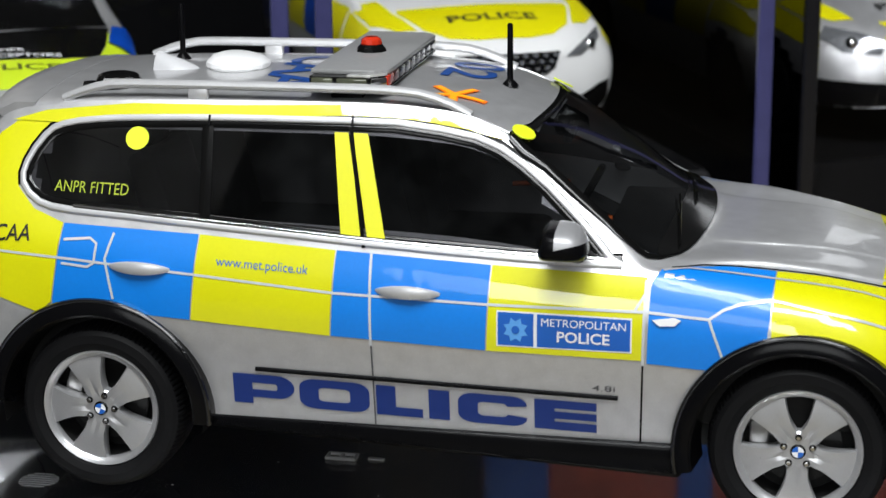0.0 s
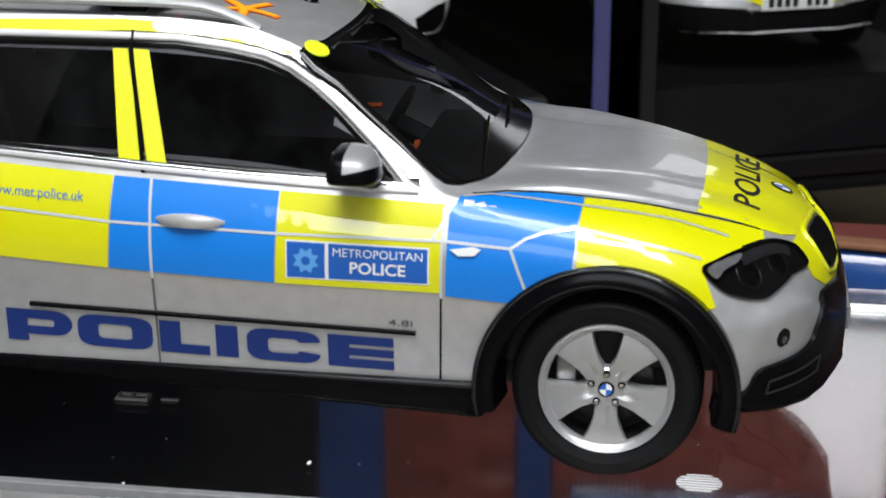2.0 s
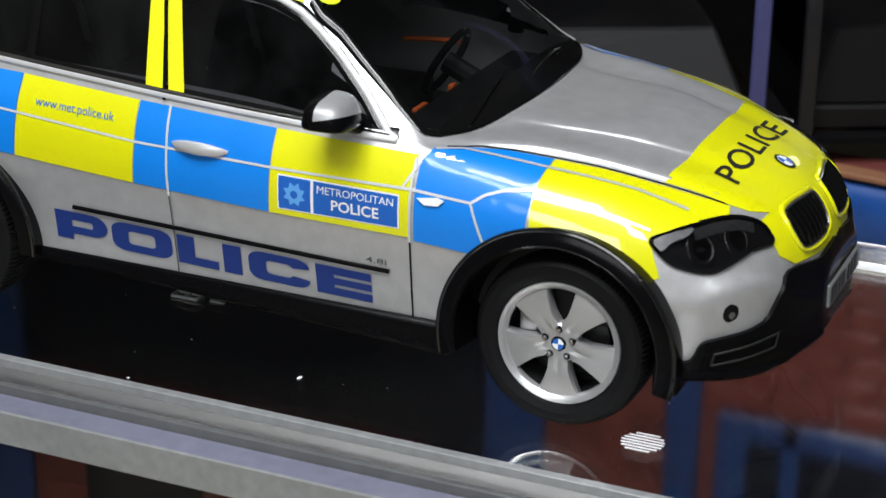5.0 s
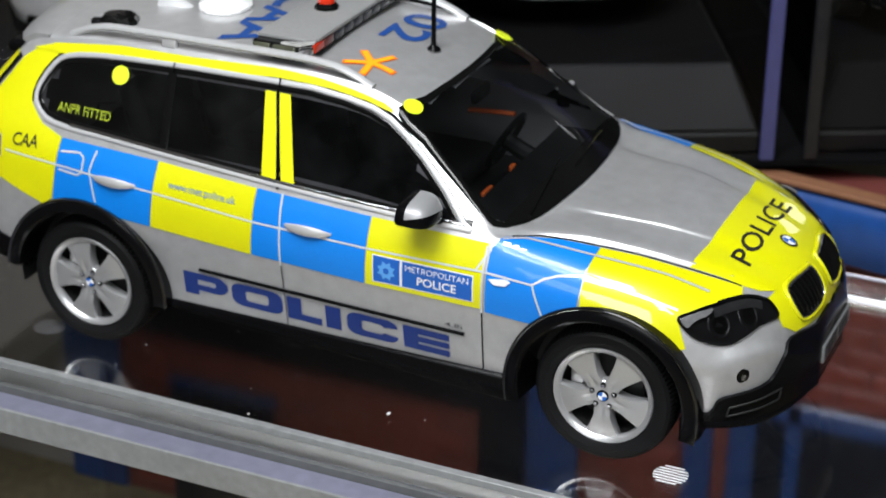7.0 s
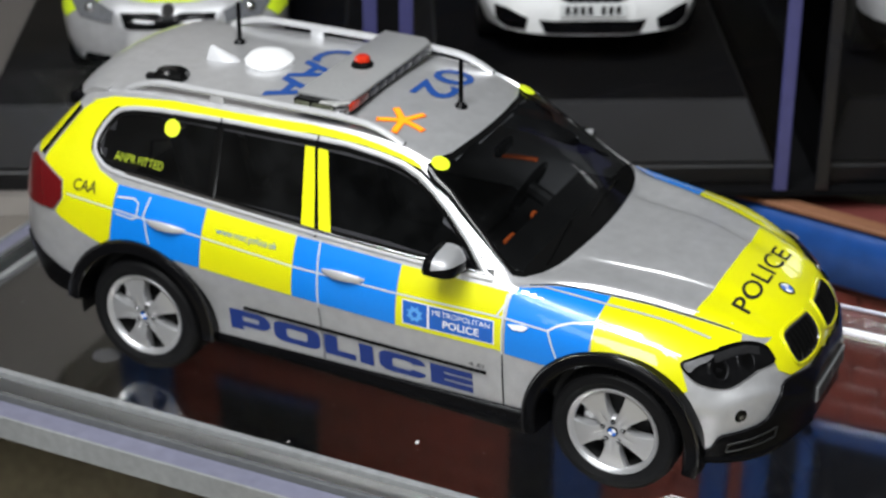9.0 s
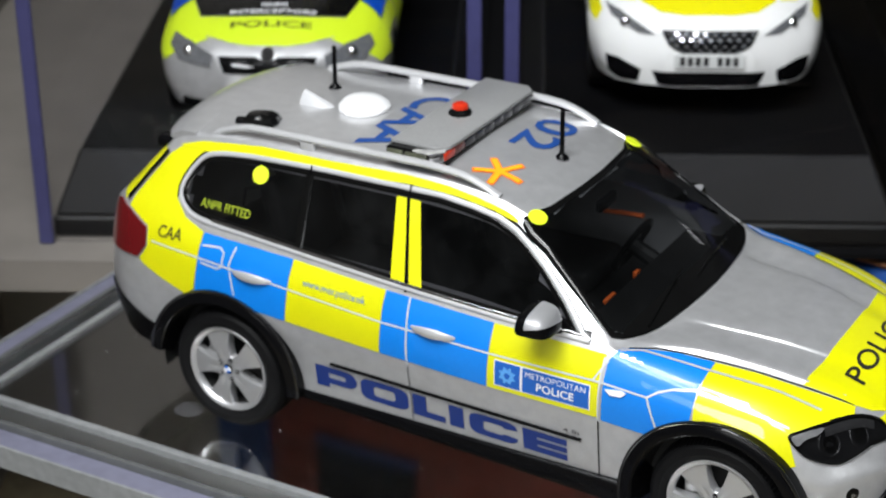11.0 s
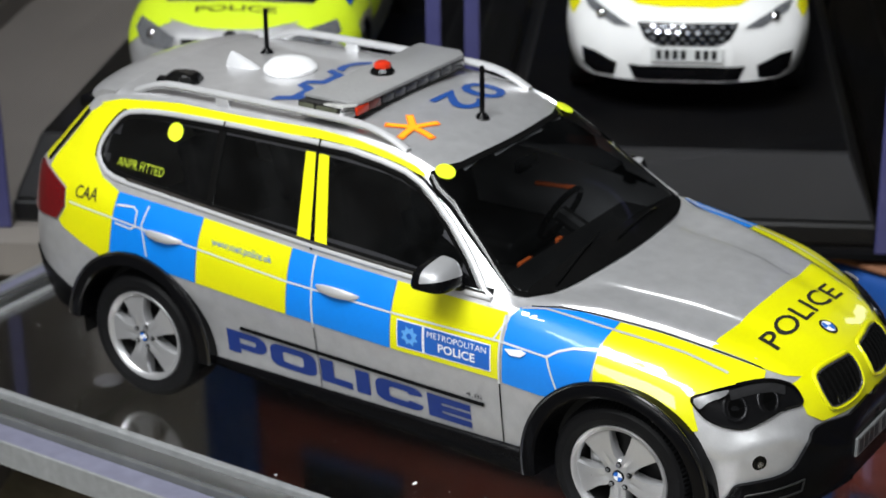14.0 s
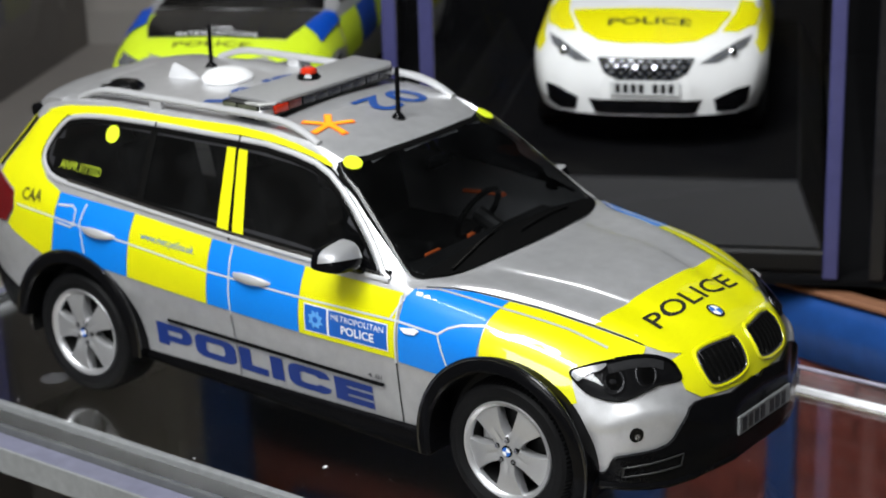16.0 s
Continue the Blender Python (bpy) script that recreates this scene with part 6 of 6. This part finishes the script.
def boxed_car(kind, label, place, body, film, size=0.955):
    """A model in a case, facing +x: shell, glass, lamps, grille, plate, bumper openings, film and bonnet word."""
    global SKIN
    ob = thing("boxed_model_car", label, "model car", "model cars in cases")
    bm = loft(car_lines({"mesh": 0.02, "bar": 0.05, "slash": 0.03}[kind]), SMALL_STATIONS, 4)
    bm.normal_update()
    SKIN = BVHTree.FromBMesh(bm)
    for f in [f for f in bm.faces if abs(f.calc_center_median().y) > 0.55 and any(math.hypot(f.calc_center_median().x - w, f.calc_center_median().z - 0.31) < 0.345 for w in (1.30, -1.30))]:
        bm.faces.remove(f)
    part("body", bm, body, ob, "painted model body", crease=50)
    screen = [(0.24, -0.58), (0.95, -0.70), (1.05, -0.35), (1.075, 0.0), (1.05, 0.35), (0.95, 0.70), (0.24, 0.58), (0.27, 0.0)]
    part("windscreen", sheet(TOP, screen, 0.006, 0.08), BLACK_GLOSS, ob, "black windscreen")
    side = [(0.75, 0.98), (-1.5, 1.06), (-1.55, 1.15), (-1.2, 1.32), (-0.2, 1.34), (0.15, 1.26)]
    for view in (NEAR, FAR_SIDE):
        part("side_window", sheet(view, side, 0.006, 0.1), BLACK_GLOSS, ob, "black side windows")
        for x0, x1, mt in ((0.45, 1.02, film), (-0.15, 0.45, CAR_BLUE), (-0.75, -0.15, film), (-1.9, -1.35, CAR_BLUE)):
            part("livery_panel", sheet(view, [(x0, 0.58), (x1, 0.58), (x1, 0.90), (x0, 0.90)], 0.005, 0.1), mt, ob, "checked livery film")
    bonnet = [(1.09, -0.62), (1.12, 0.0), (1.09, 0.62), (1.5, 0.60), (1.80, 0.50), (1.93, 0.36), (1.97, 0.18), (1.98, 0), (1.97, -0.18), (1.93, -0.36), (1.80, -0.50), (1.5, -0.60)]
    if kind == "bar":
        bonnet = [(1.66, -0.60), (1.695, -0.3), (1.705, 0.0), (1.695, 0.3), (1.66, 0.60), (1.80, 0.56), (1.90, 0.46), (1.97, 0.30), (2.0, 0.15), (2.01, 0), (2.0, -0.15), (1.97, -0.30), (1.90, -0.46), (1.80, -0.56)]
        part("bonnet_film", sheet(TOP, [(0.98, -0.70), (1.12, 0.0), (0.98, 0.70), (1.40, 0.64), (1.65, 0.56), (1.685, 0.3), (1.695, 0), (1.685, -0.3), (1.65, -0.56), (1.40, -0.64)], 0.005, 0.04), BLACK_GLOSS, ob, "black bonnet film")
    if kind == "slash":
        bonnet = [(1.86, -0.40), (1.885, 0.0), (1.86, 0.40)] + bonnet[5:10]
    part("bonnet_film", sheet(TOP, bonnet if kind != "mesh" else [(1.42, -0.60), (1.45, 0.0), (1.42, 0.60)] + bonnet[3:], 0.005, 0.06), film, ob, "bonnet livery film")
    word = word_on(TOP, "POLICE", ({"mesh": 1.70, "bar": 1.80, "slash": 1.66}[kind], 0.0), 0.62, 0.11 if kind != "bar" else 0.075, 0.008, 90, 0.02)
    part("lettering", word, BLACK_PRINT if kind != "bar" else LIME_DARK, ob, "dark bonnet lettering")
    for sgn in (-1, 1):
        wing = [(1.12, sgn * 0.66), (1.45, sgn * 0.63), (1.92, sgn * 0.47), (1.92, sgn * 0.58), (1.82, sgn * 0.71), (1.6, sgn * 0.82), (1.12, sgn * 0.85)] if kind == "bar" else [(1.12, sgn * 0.66), (1.45, sgn * 0.63), (1.78, sgn * 0.54), (1.72, sgn * 0.66), (1.5, sgn * 0.79), (1.12, sgn * 0.82)]
        part("wing_film", sheet(TOP, wing, 0.005, 0.06), film, ob, "wing livery film")
        view = NEAR if sgn < 0 else FAR_SIDE
        part("wing_film", sheet(view, [(1.06, 0.70), (1.30, 0.72), (1.52, 0.70), (1.72, 0.66), (1.70, 0.74), (1.5, 0.82), (1.06, 0.88)], 0.005, 0.06), film, ob, "wing livery film")
        if kind == "bar":
            part("wing_film", sheet(TOP, [(0.98, sgn * 0.72), (1.40, sgn * 0.65), (1.52, sgn * 0.80), (1.0, sgn * 0.83)], 0.022, 0.04), CAR_BLUE, ob, "blue wing livery film")
            part("wing_film", sheet(view, [(1.55, 0.60), (1.80, 0.58), (1.86, 0.66), (1.70, 0.76), (1.55, 0.78)], 0.006, 0.06), film, ob, "wing livery film")
        lamp = {"mesh": [(sgn * 0.40, 0.665), (sgn * 0.52, 0.66), (sgn * 0.72, 0.735), (sgn * 0.76, 0.79), (sgn * 0.66, 0.775), (sgn * 0.50, 0.715)],
                "bar": [(sgn * 0.42, 0.70), (sgn * 0.44, 0.61), (sgn * 0.70, 0.62), (sgn * 0.78, 0.70), (sgn * 0.74, 0.775), (sgn * 0.58, 0.755)],
                "slash": [(sgn * 0.42, 0.72), (sgn * 0.46, 0.63), (sgn * 0.68, 0.64), (sgn * 0.78, 0.72), (sgn * 0.72, 0.79), (sgn * 0.56, 0.765)]}[kind]
        part("headlamp", sheet(FRONT, lamp, 0.010, 0.05, 0.01), LAMP_CLEAR, ob, "clear headlamp")
        c = FRONT.place(sgn * 0.62, 0.715 if kind == "mesh" else 0.70, 0.0)
        ball = bmesh.new()
        bmesh.ops.create_uvsphere(ball, u_segments=12, v_segments=8, radius=0.045, matrix=Matrix.Translation(c))
        part("lamp_bowl", ball, CHROME, ob)
        duct = {"mesh": [(sgn * 0.52, 0.30), (sgn * 0.50, 0.40), (sgn * 0.66, 0.46), (sgn * 0.76, 0.47), (sgn * 0.74, 0.34), (sgn * 0.66, 0.29)],
                "bar": [(sgn * 0.48, 0.24), (sgn * 0.46, 0.36), (sgn * 0.66, 0.36), (sgn * 0.70, 0.27)],
                "slash": [(sgn * 0.48, 0.27), (sgn * 0.46, 0.37), (sgn * 0.66, 0.39), (sgn * 0.70, 0.29)]}[kind]
        part("bumper_duct", sheet(FRONT, duct, 0.006, 0.06), BLACK_PLASTIC, ob, "black bumper opening")
        for wx in (1.30, -1.30):
            part("tyre", lathe([(0.0, 0.0), (0.20, 0.0), (0.21, -0.01), (0.30, -0.01), (0.32, 0.02), (0.32, 0.18), (0.0, 0.18)], 28, "y", (wx, sgn * 0.86 - (0.18 if sgn > 0 else 0), 0.32)), RUBBER, ob, "black tyre")
            part("rim", lathe([(0.0, -0.02), (0.19, -0.015), (0.205, 0.0), (0.205, 0.05), (0.0, 0.05)], 24, "y", (wx, sgn * 0.86 - (0.03 if sgn > 0 else 0), 0.32)), BARREL, ob, "dark wheel rim")
    if kind == "mesh":
        part("grille", sheet(FRONT, [(-0.36, 0.70), (0.36, 0.70), (0.30, 0.60), (0.20, 0.55), (-0.20, 0.55), (-0.30, 0.60)], 0.010, 0.05), BLACK_PLASTIC, ob, "chequered bright grille")
        for k in range(9):
            for r in range(4):
                y, z = -0.28 + 0.07 * k + (0.035 if r % 2 else 0), 0.57 + 0.036 * r
                if abs(y) < 0.22 + 0.04 * r:
                    part("grille_cell", sheet(FRONT, [(y - 0.022, z), (y, z - 0.013), (y + 0.022, z), (y, z + 0.013)], 0.018, 0.1), LAMP_CLEAR, ob)
        part("lower_intake", sheet(FRONT, [(-0.42, 0.40), (0.42, 0.40), (0.37, 0.29), (-0.37, 0.29)], 0.006, 0.05), BLACK_PLASTIC, ob, "black lower intake")
        plate_z = 0.49
    elif kind == "bar":
        part("grille_frame", sheet(FRONT, [(-0.40, 0.715), (-0.2, 0.735), (0.2, 0.735), (0.40, 0.715), (0.36, 0.57), (-0.36, 0.57)], 0.010, 0.05), SILVER_PLASTIC, ob, "silver grille frame")
        part("grille", sheet(FRONT, [(-0.37, 0.695), (-0.08, 0.70), (0, 0.672), (0.08, 0.70), (0.37, 0.695), (0.33, 0.59), (-0.33, 0.59)], 0.014, 0.05), BLACK_PLASTIC, ob, "black barred grille")
        for k in range(17):
            y = -0.32 + 0.04 * k
            part("slat", ribbon(FRONT, [(y, 0.60), (y, 0.685)], 0.014, 0.016, 0.05, 0.008), BLACK_GLOSS, ob)
        part("badge", sheet(FRONT, [(0.05 * math.cos(2 * math.pi * k / 16), 0.715 + 0.04 * math.sin(2 * math.pi * k / 16)) for k in range(16)], 0.016, 0.1), CHROME, ob, "round bonnet badge")
        part("lower_intake", sheet(FRONT, [(-0.42, 0.36), (0.42, 0.36), (0.40, 0.25), (-0.40, 0.25)], 0.006, 0.05), BLACK_PLASTIC, ob, "black lower intake")
        for text, x, w in (("ANPR", 1.54, 0.22), ("INTERCEPTORS", 1.64, 0.66)):
            part("lettering", word_on(TOP, text, (x, 0.0), w, 0.055, 0.010, 90, 0.02), WHITE_PRINT, ob, "white windscreen lettering")
        plate_z = 0.46
    else:
        part("grille_frame", sheet(FRONT, [(-0.42, 0.74), (0.42, 0.74), (0.36, 0.50), (0.22, 0.44), (-0.22, 0.44), (-0.36, 0.50)], 0.010, 0.05), film, ob, "yellow film round the grille")
        part("grille", sheet(FRONT, [(-0.32, 0.705), (0.32, 0.705), (0.27, 0.56), (-0.27, 0.56)], 0.014, 0.05), BLACK_PLASTIC, ob, "black grille")
        part("slash", ribbon(FRONT, [(-0.26, 0.575), (0.26, 0.69)], 0.022, 0.017, 0.05, 0.008), CHROME, ob, "bright diagonal bar")
        part("lower_intake", sheet(FRONT, [(-0.46, 0.40), (0.46, 0.40), (0.42, 0.26), (-0.42, 0.26)], 0.006, 0.05), BLACK_PLASTIC, ob, "black lower intake")
        part("lower_bumper", sheet(FRONT, [(-0.74, 0.44), (-0.40, 0.43), (0.40, 0.43), (0.74, 0.44), (0.72, 0.28), (0.5, 0.265), (-0.5, 0.265), (-0.72, 0.28)], 0.005, 0.05), BLACK_PLASTIC, ob, "black lower bumper")
        for view, side_y in ((CORNER, -1), (CORNER_FAR, 1)):
            part("lower_bumper", sheet(view, [(0.7071 * (x - y), z) for x, y, z in ((1.62, 0.88, 0.27), (2.10, 0.36, 0.27), (2.12, 0.34, 0.44), (1.62, 0.89, 0.47))], 0.006, 0.04), BLACK_PLASTIC, ob, "black lower bumper")
        part("skid_strip", ribbon(FRONT, [(-0.62, 0.262), (-0.30, 0.258), (0.30, 0.258), (0.62, 0.262)], 0.042, 0.014, 0.05, 0.014), SILVER_PLASTIC, ob, "pale silver lower strip")
        plate_z = 0.48
    if kind != "bar":
        fx = FRONT.place(0, plate_z, 0.02).x
        part("number_plate", box((fx - 0.02, -0.26, plate_z - 0.055), (fx + 0.005, 0.26, plate_z + 0.055), 0.004, 1), PLATE_GREY, ob, "pale number plate with dark bars")
        for k in range(7):
            y = -0.20 + 0.058 * k + (0.045 if k > 3 else 0)
            part("plate_bar", box((fx + 0.005, y - 0.019, plate_z - 0.034), (fx + 0.008, y + 0.019, plate_z + 0.034)), BLACK_PRINT, ob, smooth=False)
    ob.matrix_basis = Matrix.Translation(Vector(place) * S) @ pose(0, 0, 0, 0, 0, TURN - 90.0) @ Matrix.Diagonal((size, size, size, 1))
    return ob


back = -h_row
DECK = Vector((0, 0, DECK_Z + 0.003))
boxed_car("mesh", "white model police car with yellow bonnet on a plinth", FRONT_P + back * (0.86 + 2.05) + u_row * 0.04 + DECK, CAR_WHITE, CAR_YELLOW)
boxed_car("bar", "silver model police car with lime bonnet on a plinth", FRONT_S + back * (0.26 + 2.03) + u_row * 0.06 + DECK, SILVER, CAR_LIME, 0.92)
boxed_car("slash", "silver model police car with yellow grille on a plinth", FRONT_V + back * (0.36 + 2.12) - u_row * 0.14 + DECK, SILVER, CAR_YELLOW)

# a small moulded clip and a chip of grey plastic lie under the car
clip = thing("plastic_clip", "small grey plastic clip plate lying on the tray floor", "clip")
clip_bm = join(*[box(lo, hi, 0.003, 1) for lo, hi in (((-0.655, -0.415, 0.001), (-0.51, -0.400, 0.016)), ((-0.655, -0.355, 0.001), (-0.51, -0.340, 0.016)), ((-0.655, -0.402, 0.001), (-0.640, -0.353, 0.016)), ((-0.592, -0.402, 0.001), (-0.573, -0.353, 0.016)), ((-0.525, -0.402, 0.001), (-0.510, -0.353, 0.016)))])
part("plate", clip_bm, CLIP_GREY, clip, "grey plate with two holes")
chip = box((-0.46, -0.388, 0.001), (-0.385, -0.366, 0.010), 0.002, 1)
tagged(part("plastic_chip", chip, CLIP_GREY, smooth=False), "small grey plastic chip on the tray floor", "chip")

# dust that has settled on the clear floor
dust = bmesh.new()
rng = random.Random(11)
for k in range(34):
    x, y, r = rng.uniform(-3.0, 3.0), rng.uniform(-1.28, 1.28), rng.choice((0.003, 0.003, 0.004, 0.004, 0.006))
    if k == 0:
        x, y, r = 0.31, -0.945, 0.009
    bmesh.ops.create_icosphere(dust, subdivisions=1, radius=r, matrix=Matrix.Translation((x, y, r * 0.4)) @ Matrix.Rotation(rng.uniform(0, 3), 4, "Z") @ Matrix.Diagonal((rng.uniform(0.8, 2.2), 1, 0.5, 1)))
tagged(part("dust", dust, WHITE_PRINT, smooth=False), "pale specks of dust on the clear tray floor", "dust", kind="stuff")
